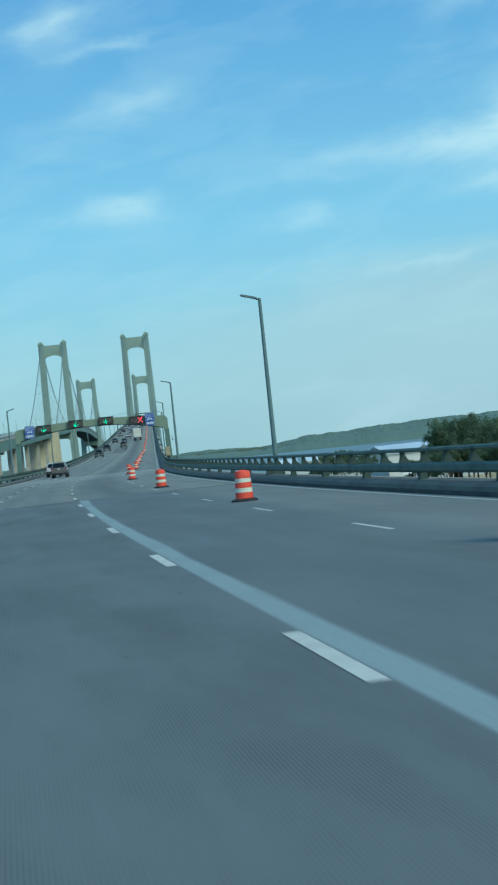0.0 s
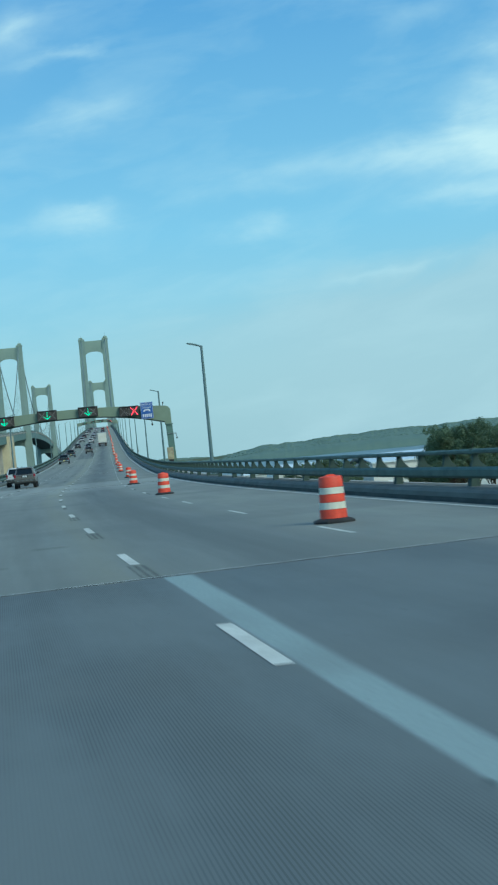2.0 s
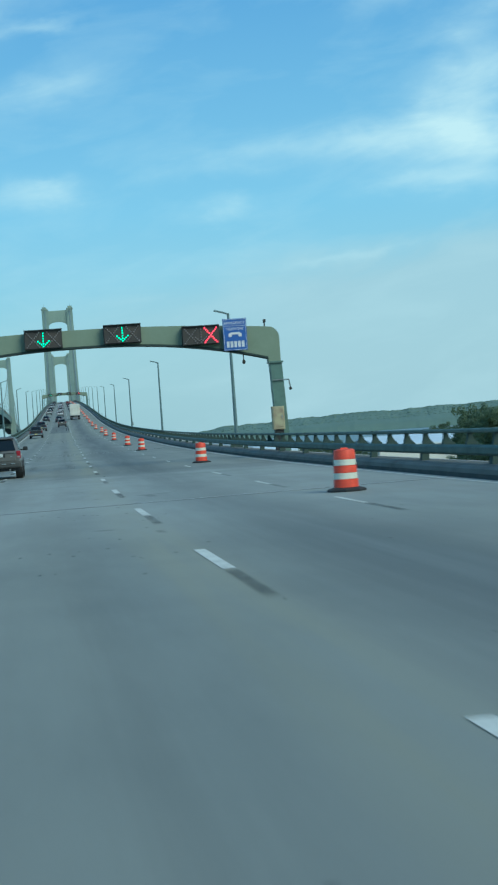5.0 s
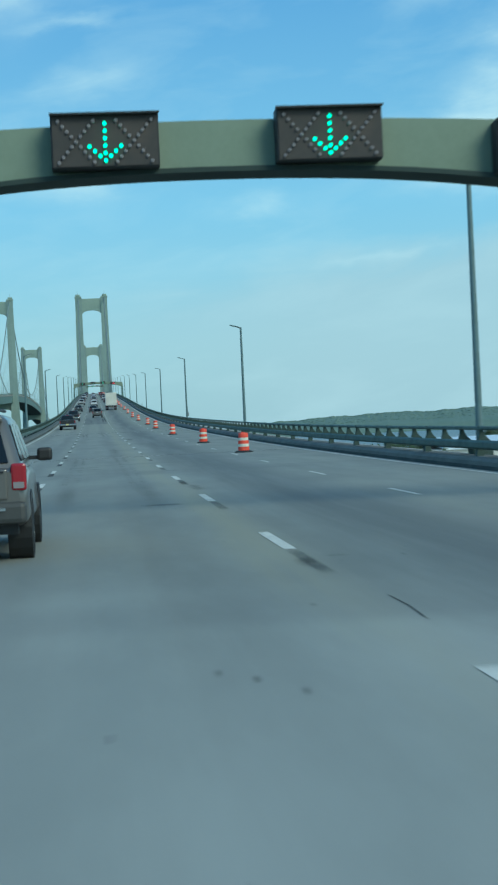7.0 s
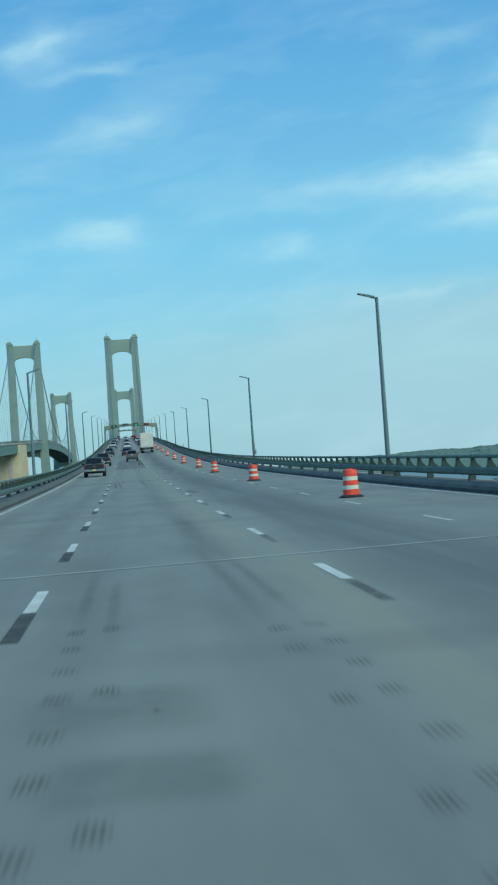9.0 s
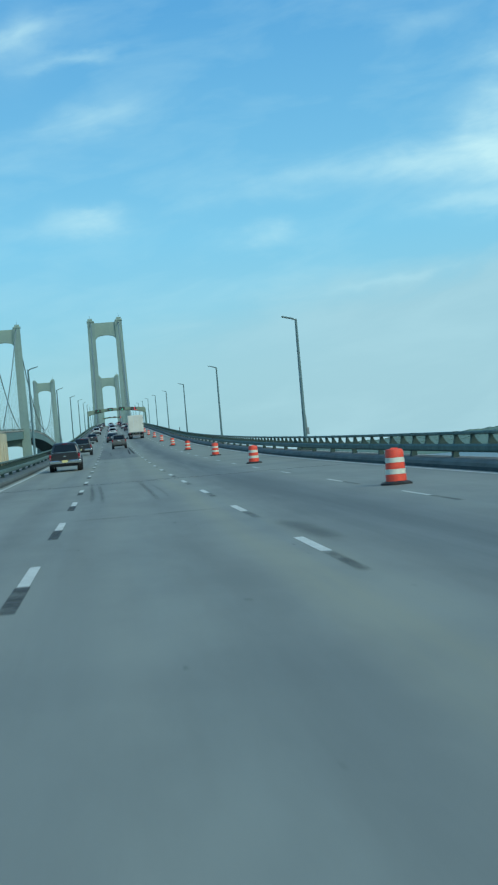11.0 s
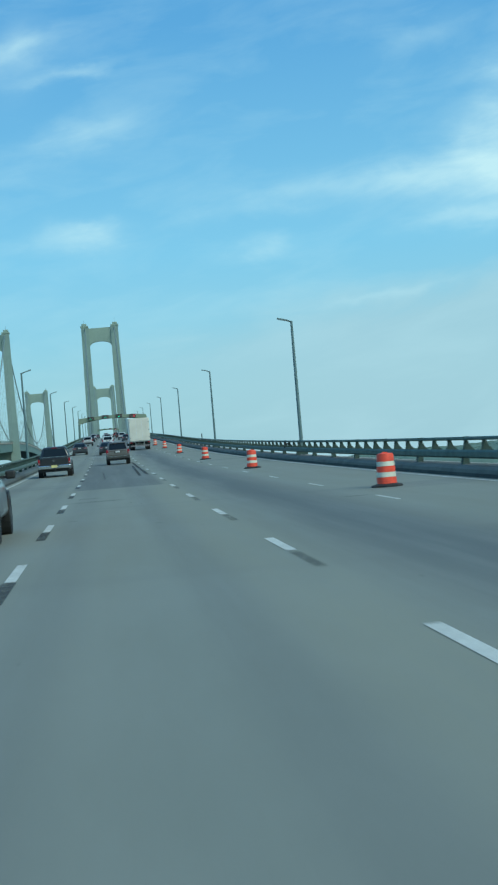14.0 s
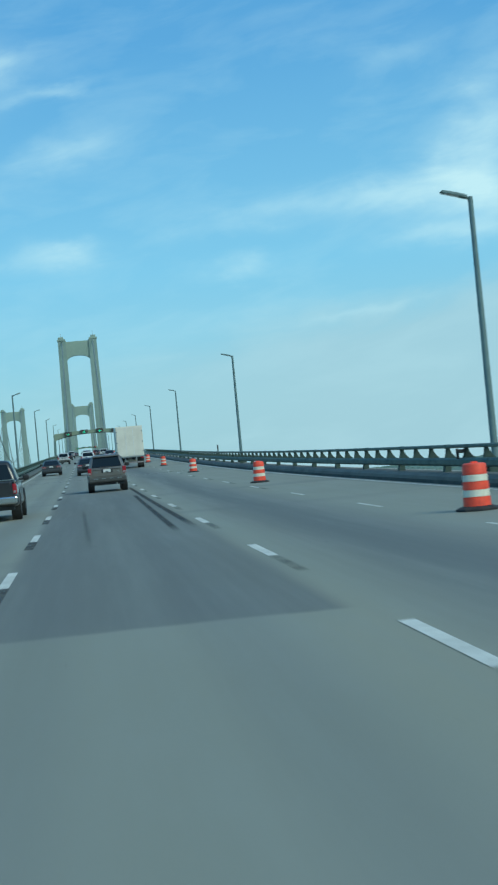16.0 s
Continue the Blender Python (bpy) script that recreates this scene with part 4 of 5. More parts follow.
def gantry():
    t = thing("sign_gantry", "olive-green painted steel arch gantry over the lanes", "gantry", "gantries over the bridge")
    bm = bmesh.new()
    ends = [8.3, 8.31, 8.4, 8.5, 8.6, 8.68, 8.75, 8.8, 8.84, 8.86]
    ds = [MID - q for q in ends[::-1]] + list(np.linspace(MID - 8.0, MID + 8.0, 33)) + [MID + q for q in ends]
    ring = []
    for d in ds:
        end = abs(d - MID) > 8.3
        low = 4.3 if end else beam_low(d)
        over = max(0.0, abs(d - MID) - 8.41)
        top = beam_top(d) - 0.45 + math.sqrt(max(0.0, 0.45 ** 2 - over ** 2))
        ring.append([bm.verts.new((d, y, z)) for y, z in ((-0.32, low), (0.32, low), (0.32, top), (-0.32, top))])
    for a, b in zip(ring, ring[1:]):
        for k in range(4):
            bm.faces.new((a[k], a[(k + 1) % 4], b[(k + 1) % 4], b[k]))
    bm.faces.new(ring[0][::-1])
    bm.faces.new(ring[-1])
    part("beam", bm, M_OLIVE, t)
    # the flange carries the shade under the beam in its colour
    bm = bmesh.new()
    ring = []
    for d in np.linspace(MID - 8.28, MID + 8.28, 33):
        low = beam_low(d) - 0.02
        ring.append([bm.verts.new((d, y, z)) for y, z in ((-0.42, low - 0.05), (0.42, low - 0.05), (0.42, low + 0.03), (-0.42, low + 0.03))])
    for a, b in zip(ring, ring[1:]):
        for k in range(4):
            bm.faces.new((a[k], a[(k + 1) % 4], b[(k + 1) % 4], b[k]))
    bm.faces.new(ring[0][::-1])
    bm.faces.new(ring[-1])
    part("lower_flange", bm, M_SHADEGREEN, t, "lower flange in shade-darkened green")
    for side in (1, -1):
        bm = bmesh.new()
        x = [MID + side * q for q in (8.36, 8.9, 9.08, 8.52)]
        slab(bm, [(x[0], 4.32), (x[1], 4.32), (x[2], -0.5), (x[3], -0.5)], "y", -0.3, 0.3)
        # the deeper bridge green puts the leg's shade into its colour
        leg = part("leg", bm, M_GREEN, t, "green steel leg, coloured dark as in shade")
        bm = bmesh.new()
        box(bm, min(x[0], x[1]) - 0.06, max(x[0], x[1]) + 0.06, -0.38, 0.38, 4.24, 4.32)
        part("splice_plate", bm, M_GREEN, leg)
        part("base_plate", boxed(min(x[2], x[3]) - 0.2, max(x[2], x[3]) + 0.2, -0.5, 0.5, -0.5, -0.4), M_GREEN, leg)
    bm = bmesh.new()
    tube(bm, (10.7, -0.36, 3.45), (11.45, -0.36, 3.45), 0.03, n=6)
    tube(bm, (11.45, -0.36, 3.45), (11.5, -0.36, 3.1), 0.03, n=6)
    brk = part("camera_bracket", bm, M_STEELGREY, t)
    bm = bmesh.new()
    bmesh.ops.create_uvsphere(bm, u_segments=12, v_segments=8, radius=0.075, matrix=Matrix.Translation((11.5, -0.36, 3.04)))
    part("dome_camera", bm, M_BLACK, brk, "small dark dome camera", smooth=True)
    bm = bmesh.new()
    tube(bm, (9.45, -0.2, 4.85), (9.47, -0.2, 4.45), 0.025, n=6)
    bmesh.ops.create_uvsphere(bm, u_segments=10, v_segments=8, radius=0.08, matrix=Matrix.Translation((9.47, -0.2, 4.38)) @ Matrix.Diagonal((1, 1, 1.3, 1)))
    part("hanging_camera", bm, M_BLACK, t, "dark camera hanging under the beam", smooth=True)
    bm = bmesh.new()
    tube(bm, (10.55, 0, 5.85), (10.55, 0, 6.15), 0.03, n=6)
    box(bm, 10.49, 10.62, -0.06, 0.06, 6.12, 6.27, bevel=0.02)
    part("beacon", bm, M_BLACK, t)
    return t


SIGNALS = ((-3.2, 5.72), (0.5, 5.95), (4.03, 5.97), (7.55, 5.69))
disc = bmesh.new()
bmesh.ops.create_cone(disc, cap_ends=True, segments=10, radius1=0.034, radius2=0.024, depth=0.04, matrix=Matrix.Rotation(radians(90), 4, "X"))
disc.faces.ensure_lookup_table()
BULBS = {k: mesh_of("bulb", disc.copy(), m) for k, m in (("off", M_BULB), ("green", M_GLOWG), ("red", M_GLOWR))}
disc.free()


def lane_signal(closed):
    lab = "black lane signal with a lit red cross" if closed else "black lane signal with a lit green arrow"
    t = thing("lane_signal", lab, "lane signal", "lane signals on the gantries")
    bm = bmesh.new()
    box(bm, -0.84, 0.84, -0.12, 0.25, -0.42, 0.42, bevel=0.015)
    part("housing", bm, M_BLACK, t)
    part("face", boxed(-0.81, 0.81, -0.135, -0.119, -0.4, 0.37), M_SIGNFACE, t, "dusty dark face")
    bm = bmesh.new()
    slab(bm, [(-0.24, 0.42), (-0.12, 0.44), (-0.12, 0.4), (-0.24, 0.39)], "x", -0.85, 0.85)
    part("visor", bm, M_BLACK, t)
    for x0, red in ((-0.45, False), (0.45, closed)):
        for i in range(-4, 5):
            for sgn in ((1, -1) if i else (1,)):
                part("bulb", BULBS["red" if red else "off"], None, t, at=Matrix.Translation((x0 + i * 0.068, -0.15, sgn * i * 0.08 - 0.02)) @ Matrix.Scale(1.08 if red else 1.0, 4))
    arrow = [(0, 0.26 - 0.115 * k) for k in range(6)] + [(sx * 0.082 * k, -0.32 + 0.075 * k) for k in (1, 2, 3) for sx in (1, -1)]
    for x, z in arrow:
        part("bulb", BULBS["off" if closed else "green"], None, t, at=Matrix.Translation((x, -0.155, z)) @ Matrix.Scale(1.0, 4))
    return t


def info_sign():
    t = thing("info_sign", "blue roadside help sign with white symbol and lines", "road sign", "blue signs on the gantries")
    part("panel", boxed(-0.54, 0.54, -0.02, 0.02, -0.72, 0.72, bevel=0.008), M_BLUE, t)
    bm = bmesh.new()
    for x0, x1, z0, z1 in ((-0.51, 0.51, 0.68, 0.695), (-0.51, 0.51, -0.695, -0.68), (-0.51, -0.495, -0.68, 0.68), (0.495, 0.51, -0.68, 0.68)):
        box(bm, x0, x1, -0.03, -0.021, z0, z1)
    part("border", bm, M_SIGNWHITE, t)
    for word, z, size in (("EMERGENCY", 0.46, 0.185), ("TELEPHONE", 0.2, 0.17)):
        cu = bpy.data.curves.new("lettering", "FONT")
        cu.body, cu.size, cu.align_x, cu.extrude = word, size, "CENTER", 0.003
        cu.materials.append(M_SIGNWHITE)
        word_ob = new("lettering", cu)
        word_ob.parent = t
        word_ob.matrix_basis = Matrix.Translation((0, -0.025, z)) @ Matrix.Rotation(radians(90), 4, "X") @ Matrix.Diagonal((0.88, 1, 1, 1))
        tagged(word_ob, "white capital lettering")
    part("divider", boxed(-0.5, 0.5, -0.03, -0.021, 0.385, 0.4), M_SIGNWHITE, t)
    bm = bmesh.new()
    slab(bm, [(-0.3, -0.1), (-0.3, 0.02), (-0.2, 0.1), (0.2, 0.1), (0.3, 0.02), (0.3, -0.1), (0.16, -0.1), (0.14, 0.0), (-0.14, 0.0), (-0.16, -0.1)], "y", -0.03, -0.021)
    part("handset_symbol", bm, M_SIGNWHITE, t)
    for k in range(5):
        part("number_bar", boxed(-0.4 + k * 0.17, -0.28 + k * 0.17, -0.03, -0.021, -0.58, -0.3, bevel=0.003), M_SIGNWHITE, t)
    part("bracket", boxed(-0.05, 0.05, 0.021, 0.3, -0.4, 0.4), M_STEELGREY, t)
    return t


g0, sig_open, sig_shut, blue0 = gantry(), lane_signal(False), lane_signal(True), info_sign()
used = set()


def place(ob, m):
    if ob in used:
        return copy_thing(ob, m)
    used.add(ob)
    ob.matrix_basis = m
    return ob


for s in (180.88, 740.0, 1420.0, 2000.0):
    base_m = stand(s, level=True)
    place(g0, base_m)
    for k, (d, z) in enumerate(SIGNALS):
        place(sig_shut if k == 3 else sig_open, base_m @ pose(d, -0.58, z))
    if s < 200:
        place(blue0, base_m @ pose(9.1, -0.66, 5.62))
        place(blue0, base_m @ pose(-4.85, -0.66, 5.5))
cab = thing("control_cabinet", "weathered tan control cabinet strapped to the gantry leg", "cabinet", at=stand(180.88, 10.82, 0, level=True))
part("body", boxed(-0.28, 0.26, -0.78, -0.33, 1.2, 2.25, bevel=0.02), M_CABINET, cab)
part("door", boxed(-0.23, 0.21, -0.8, -0.781, 1.32, 2.2, bevel=0.006), M_CABINET, cab)
part("handle", boxed(0.13, 0.16, -0.825, -0.8, 1.7, 1.85), M_STEELGREY, cab)
part("foot", boxed(-0.2, 0.2, -0.7, -0.4, 0.2, 1.2), M_RUBBER, cab)


# ------------------------------------------------------------------ traffic drums
def traffic_drum():
    t = thing("traffic_drum", "orange and white banded traffic drum on a black rubber base", "traffic drum", "traffic drums along the closed lane")
    bm = bmesh.new()
    lathe(bm, [(0.5, 0.0), (0.5, 0.035), (0.45, 0.06), (0.34, 0.085), (0.3, 0.085)], 8)
    part("rubber_base", bm, M_RUBBER, t, "black rubber base")
    zs = ((0.07, 0.25, 0.315, 0.31, M_ORANGE), (0.25, 0.38, 0.303, 0.3, M_BAND), (0.38, 0.53, 0.295, 0.291, M_ORANGE), (0.53, 0.655, 0.285, 0.282, M_BAND))
    for z0, z1, r0, r1, mm in zs:
        bm = bmesh.new()
        lathe(bm, [(r0 - 0.018, z0), (r0, z0 + 0.007), (r1, z1 - 0.007), (r1 - 0.018, z1)], 24)
        part("orange_band" if mm is M_ORANGE else "white_band", bm, mm, t, smooth=True)
    bm = bmesh.new()
    lathe(bm, [(0.262, 0.655), (0.277, 0.665), (0.27, 0.81), (0.255, 0.85), (0.2, 0.865)], 24)
    part("orange_top", bm, M_ORANGE, t, smooth=True)
    bm = bmesh.new()
    slab(bm, [(-0.13, 0.855), (0.13, 0.855), (0.12, 0.882), (0.07, 0.894), (-0.07, 0.894), (-0.12, 0.882)], "y", -0.018, 0.018)
    part("handle", bm, M_ORANGE, t)
    return t


DRUMS = [(12.3, 6.6), (38.5, 6.6), (69.9, 6.5), (105.9, 6.45), (140.5, 6.64), (178.1, 7.0), (226.2, 6.65), (252.8, 6.65), (290, 6.6), (330.6, 6.8), (363.8, 7.08),
         (399.6, 6.85), (436.3, 6.88), (477, 6.95), (520, 7.15), (552, 7.0)] + [(552 + 37.5 * k, 7.0 + 0.1 * math.sin(k)) for k in range(1, 22)]
drum = traffic_drum()
for i, (s, d) in enumerate(DRUMS):
    place(drum, stand(s, d, 0.004, turn=(i * 53) % 45) @ Matrix.Diagonal((0.9, 0.9, 1.0, 1.0)))


# ------------------------------------------------------------------ suspension towers and the twin bridge
AXIS = spot(1361).x + MID
TWIN = AXIS - 69.9


def bridge_tower():
    t = thing("bridge_tower", "tall pale green steel suspension bridge tower with two legs", "bridge tower", "towers of the twin bridges")
    top = 106.0
    for sgn in (1, -1):
        bm = bmesh.new()
        ring = []
        for z, c, w, dp in ((-24, 11.2, 7.8, 8.6), (-17, 11.2, 7.4, 8.0), (-16.9, 11.0, 6.8, 6.8), (36, 9.9, 5.9, 6.2), (96, 9.45, 4.9, 5.2), (top, 9.4, 4.9, 5.2)):
            ring.append([bm.verts.new((sgn * c + q * w / 2, p * dp / 2, z)) for q, p in ((-1, -1), (1, -1), (1, 1), (-1, 1))])
        for a, b in zip(ring, ring[1:]):
            for k in range(4):
                bm.faces.new((a[k], a[(k + 1) % 4], b[(k + 1) % 4], b[k]))
        bm.faces.new(ring[0][::-1])
        bm.faces.new(ring[-1])
        leg = part("leg", bm, M_TOWERLEG, t)
        for z in (20, 36, 52, 68, 84):      # plate seams
            bm = bmesh.new()
            w = np.interp(z, (-17, 36, 96), (6.8, 5.9, 4.9)) / 2 + 0.06
            dp = np.interp(z, (-17, 36, 96), (6.8, 6.2, 5.2)) / 2 + 0.06
            c = sgn * np.interp(z, (-17, 36, 96), (11.0, 9.9, 9.45))
            box(bm, c - w, c + w, -dp, dp, z, z + 0.35)
            part("seam_plate", bm, M_TOWERLEG, leg)
        bm = bmesh.new()
        box(bm, sgn * 9.7 - 2.5, sgn * 9.7 + 2.5, -3.0, 3.0, top, top + 1.1, bevel=0.2)
        box(bm, sgn * 9.9 - 1.6, sgn * 9.9 + 1.6, -2.3, 2.3, top + 1.1, top + 2.6, bevel=0.3)
        part("saddle_housing", bm, M_TOWER, leg)
        bm = bmesh.new()
        tube(bm, (sgn * 9.9, 0, top + 2.6), (sgn * 9.9, 0, top + 5.2), 0.12, 0.05, 6)
        part("beacon_mast", bm, M_STEELGREY, leg)
    for nm, z1, mid, end in (("top_strut", top - 0.6, 8.6, 12.5), ("lower_strut", 30.5, 5.0, 7.0)):
        bm = bmesh.new()
        xs = np.linspace(-7.6, 7.6, 25)
        ring = []
        for x in xs:
            f = min(1.0, abs(x) / 7.6)
            low = z1 - mid - (end - mid) * (0.45 * f ** 2 + 0.55 * f ** 7)
            ring.append([bm.verts.new((x, y, z)) for y, z in ((-1.9, low), (1.9, low), (1.9, z1), (-1.9, z1))])
        for a, b in zip(ring, ring[1:]):
            for k in range(4):
                bm.faces.new((a[k], a[(k + 1) % 4], b[(k + 1) % 4], b[k]))
        bm.faces.new(ring[0][::-1])
        bm.faces.new(ring[-1])
        part(nm, bm, M_TOWER, t)
    part("pier_base", boxed(-17, 17, -7, 7, -25, -17.2, bevel=0.6), M_CONC, t, "pale concrete pier base")
    return t


tower0 = bridge_tower()
for x in (AXIS, TWIN):
    for y in (1361, 2015):
        place(tower0, Matrix.Translation((x, y, 0)))


def twin(s, d=0.0, z=0.0):
    """The twin bridge runs straight beside this one."""
    return Vector((TWIN - MID + d, s, float(np.interp(s, FINE, RZ)) + 1.6 + z))


STRAIGHT = list(np.arange(-50.0, 2380, 20.0))
setting("twin_deck", sweep("twin_deck", [(-6.9, 0.3), (11.4, 0.3), (11.4, -0.6), (10.6, -0.8), (-6.0, -0.8), (-6.9, -0.6)], STRAIGHT, M_CONC, twin), "concrete deck of the twin bridge", "bridge")
for d in (-6.0, 10.6):
    setting("twin_girder", sweep("twin_girder", [(d - 0.4, -0.8), (d + 0.4, -0.8), (d + 0.4, -5.6), (d - 0.4, -5.6)], STRAIGHT, M_GREEN, twin), "deep green side girder of the twin bridge", "girder")
# shade under the twin deck, put into the colour
setting("twin_underside", sweep("twin_underside", [(-5.5, -4.9), (10.1, -4.9), (10.1, -5.3), (-5.5, -5.3)], STRAIGHT, M_SHADEGREEN, twin), "bracing under the twin bridge in shade-darkened green", "girder")
for d in (-6.6, 11.1):
    for z0, z1 in ((0.6, 0.85), (1.15, 1.3)):
        setting("twin_railing", sweep("twin_railing", [(d - 0.08, z0), (d + 0.08, z0), (d + 0.08, z1), (d - 0.08, z1)], STRAIGHT, M_GREENRAIL, twin), "green railing of the twin bridge", "railing")
bm = bmesh.new()
for d in (-6.6, 11.1):
    for k in range(480):
        p = twin(-40 + k * 5.0, d)
        box(bm, p.x - 0.07, p.x + 0.07, p.y - 0.12, p.y + 0.12, p.z + 0.3, p.z + 1.2)
tagged(new("twin_railing_posts", mesh_of("twin_railing_posts", bm, M_GREENRAIL)), "small green railing posts on the twin bridge", "railing", kind="stuff")
for k in range(13):
    y = 60 + 85 * k
    z = twin(y).z - 5.6
    p = thing("bridge_pier", "tall pale concrete bridge pier with a cap beam", "pier", "piers under the bridge", at=Matrix.Translation((TWIN, y, -24)))
    for d in (-5, 5):
        part("column", boxed(d - 1.1, d + 1.1, -1.2, 1.2, 0, z + 24 - 1.5, bevel=0.15), M_CONC, p)
    part("cap_beam", boxed(-8, 8, -1.3, 1.3, z + 24 - 1.5, z + 24, bevel=0.1), M_CONC, p)
for k in range(33):
    p = twin(30 + 70.9 * k, 10.6)
    copy_thing(lamp, Matrix.Translation(p + Vector((0.6, 0, 0))))
for x, lab in ((TWIN, "huge cream concrete cable anchorage under the twin bridge"), (AXIS, "huge cream concrete cable anchorage under the bridge")):
    z = twin(1128).z - (0.9 if x == TWIN else 2.6)
    a = thing("anchorage", lab, "anchorage", "cable anchorages", at=Matrix.Translation((x, 1128, -24)))
    h = z + 24
    bm = bmesh.new()
    slab(bm, [(-34, 0), (-32, h - 1.5), (-31, h - 0.9), (22, h - 0.9 + 1.2), (30, h * 0.55), (32, 0)], "x", -10.2, 10.2)
    part("block", bm, M_CREAM, a)
    for yy in (-20, -4, 12):
        part("buttress", boxed(10.1, 10.5, yy, yy + 5, 0, h - 5, bevel=0.2), M_CREAM, a)


def cable(name, pts, r, parent_label, cat):
    cu = bpy.data.curves.new(name, "CURVE")
    cu.dimensions, cu.bevel_depth, cu.bevel_resolution = "3D", r, 2
    sp = cu.splines.new("POLY")
    sp.points.add(len(pts) - 1)
    for q, p in zip(sp.points, pts):
        q.co = (*p, 1)
    cu.materials.append(M_CABLE)
    return tagged(new(name, cu), parent_label, cat, "main cables of the twin bridges")


def cable_z(y, deck):
    top = 107.0
    if y < 1361:
        f = (y - 1140) / 221
        return deck + 2 + (top - deck - 2) * (0.78 * f + 0.22 * f * f)
    if y < 2015:
        f = (y - 1688) / 327
        return 45.0 + (top - 45.0) * f * f
    f = (2236 - y) / 221
    return deck + 2 + (top - deck - 2) * (0.78 * f + 0.22 * f * f)


for x, line in ((AXIS, spot), (TWIN, twin)):
    for sgn in (1, -1):
        d = sgn * 9.4
        pts = [(x + d, y, cable_z(y, line(1140).z)) for y in np.linspace(1140, 2236, 70)]
        cable("main_cable", pts, 0.34, "thick green suspension cable sweeping between the towers", "cable")
        bm = bmesh.new()
        for y in np.arange(1158, 2220, 15.2):
            z0, z1 = line(y).z - 0.5, cable_z(y, line(1140).z)
            if z1 - z0 > 1.5 and abs(y - 1361) > 5 and abs(y - 2015) > 5:
                tube(bm, (x + d, y, z0), (x + d, y, z1), 0.06, n=5)
        tagged(new("suspender_ropes", mesh_of("suspender_ropes", bm, M_CABLE)), "thin vertical suspender ropes", "cable", kind="stuff")


# ------------------------------------------------------------------ vehicles
def wheel_mesh(r, w):
    bm = bmesh.new()
    lathe(bm, [(r * 0.6, -w / 2), (r * 0.92, -w / 2), (r, -w / 2 + 0.03), (r, w / 2 - 0.03), (r * 0.92, w / 2), (r * 0.6, w / 2)], 22, cap=False)
    bm.faces.ensure_lookup_table()
    bmesh.ops.rotate(bm, verts=bm.verts, matrix=Matrix.Rotation(radians(90), 3, "Y"))
    rim = bmesh.new()
    lathe(rim, [(r * 0.2, -w * 0.45), (r * 0.3, -w * 0.36), (r * 0.58, -w * 0.4), (r * 0.61, -w * 0.48), (r * 0.61, w * 0.48), (r * 0.58, w * 0.4), (r * 0.3, w * 0.36), (r * 0.2, w * 0.45)], 18)
    bmesh.ops.rotate(rim, verts=rim.verts, matrix=Matrix.Rotation(radians(90), 3, "Y"))
    return mesh_of("tyre", bm, M_TYRE, True), mesh_of("rim", rim, M_RIM, True)


def hull(bm, stations):
    """A smooth body skinned over rounded sections: (y, half width, z low, z high, corner radius, width of the top)."""
    ring = []
    for y, w, z0, z1, r, k in stations:
        pts = []
        for cx, cz, a0 in ((w - r, z0 + r, -90), (w - r, z1 - r, 0), (-(w - r), z1 - r, 90), (-(w - r), z0 + r, 180)):
            for q in range(5):
                a = radians(a0 + 22.5 * q)
                x, z = cx + r * math.cos(a), cz + r * math.sin(a)
                f = max(0.0, (z - (z0 + z1) / 2) / ((z1 - z0) / 2))
                pts.append((x * (1 - (1 - k) * f ** 1.5), z))
        ring.append([bm.verts.new((x, y, z)) for x, z in pts])
    n = len(ring[0])
    for a, b in zip(ring, ring[1:]):
        for q in range(n):
            bm.faces.new((a[q], a[(q + 1) % n], b[(q + 1) % n], b[q]))
    bm.faces.new(ring[0][::-1])
    bm.faces.new(ring[-1])


def cabin_shell(bm, low, high, crown):
    """A greenhouse: rounded rectangles (y0, y1, half width, z) from the belt line to the roof."""
    def ring_at(y0, y1, w, z, r):
        pts = []
        for cx, cy, a0 in ((w - r, y1 - r, 0), (-(w - r), y1 - r, 90), (-(w - r), y0 + r, 180), (w - r, y0 + r, 270)):
            for q in range(5):
                a = radians(a0 + 22.5 * q)
                pts.append(bm.verts.new((cx + r * math.cos(a), cy + r * math.sin(a), z)))
        return pts
    rings = []
    for f in (0.0, 0.5, 1.0):
        rings.append(ring_at(*(low[i] + (high[i] - low[i]) * f for i in range(4)), 0.12))
    for inset, up in ((0.05, 0.55), (0.14, 0.85), (0.32, 1.0)):
        rings.append(ring_at(high[0] + inset, high[1] - inset, high[2] - inset, high[3] + crown * up, 0.12))
    n = len(rings[0])
    for a, b in zip(rings, rings[1:]):
        for q in range(n):
            bm.faces.new((a[q], a[(q + 1) % n], b[(q + 1) % n], b[q]))
    bm.faces.new(rings[0][::-1])
    bm.faces.new(rings[-1])


def pane(pts, thick=0.006):
    """A thin pane over four corners."""
    p = [Vector(q) for q in pts]
    n = (p[1] - p[0]).cross(p[3] - p[0]).normalized() * thick
    bm = bmesh.new()
    a, b = [bm.verts.new(q) for q in p], [bm.verts.new(q + n) for q in p]
    bm.faces.new(a[::-1])
    bm.faces.new(b)
    for k in range(4):
        bm.faces.new((a[k], a[(k + 1) % 4], b[(k + 1) % 4], b[k]))
    return bm


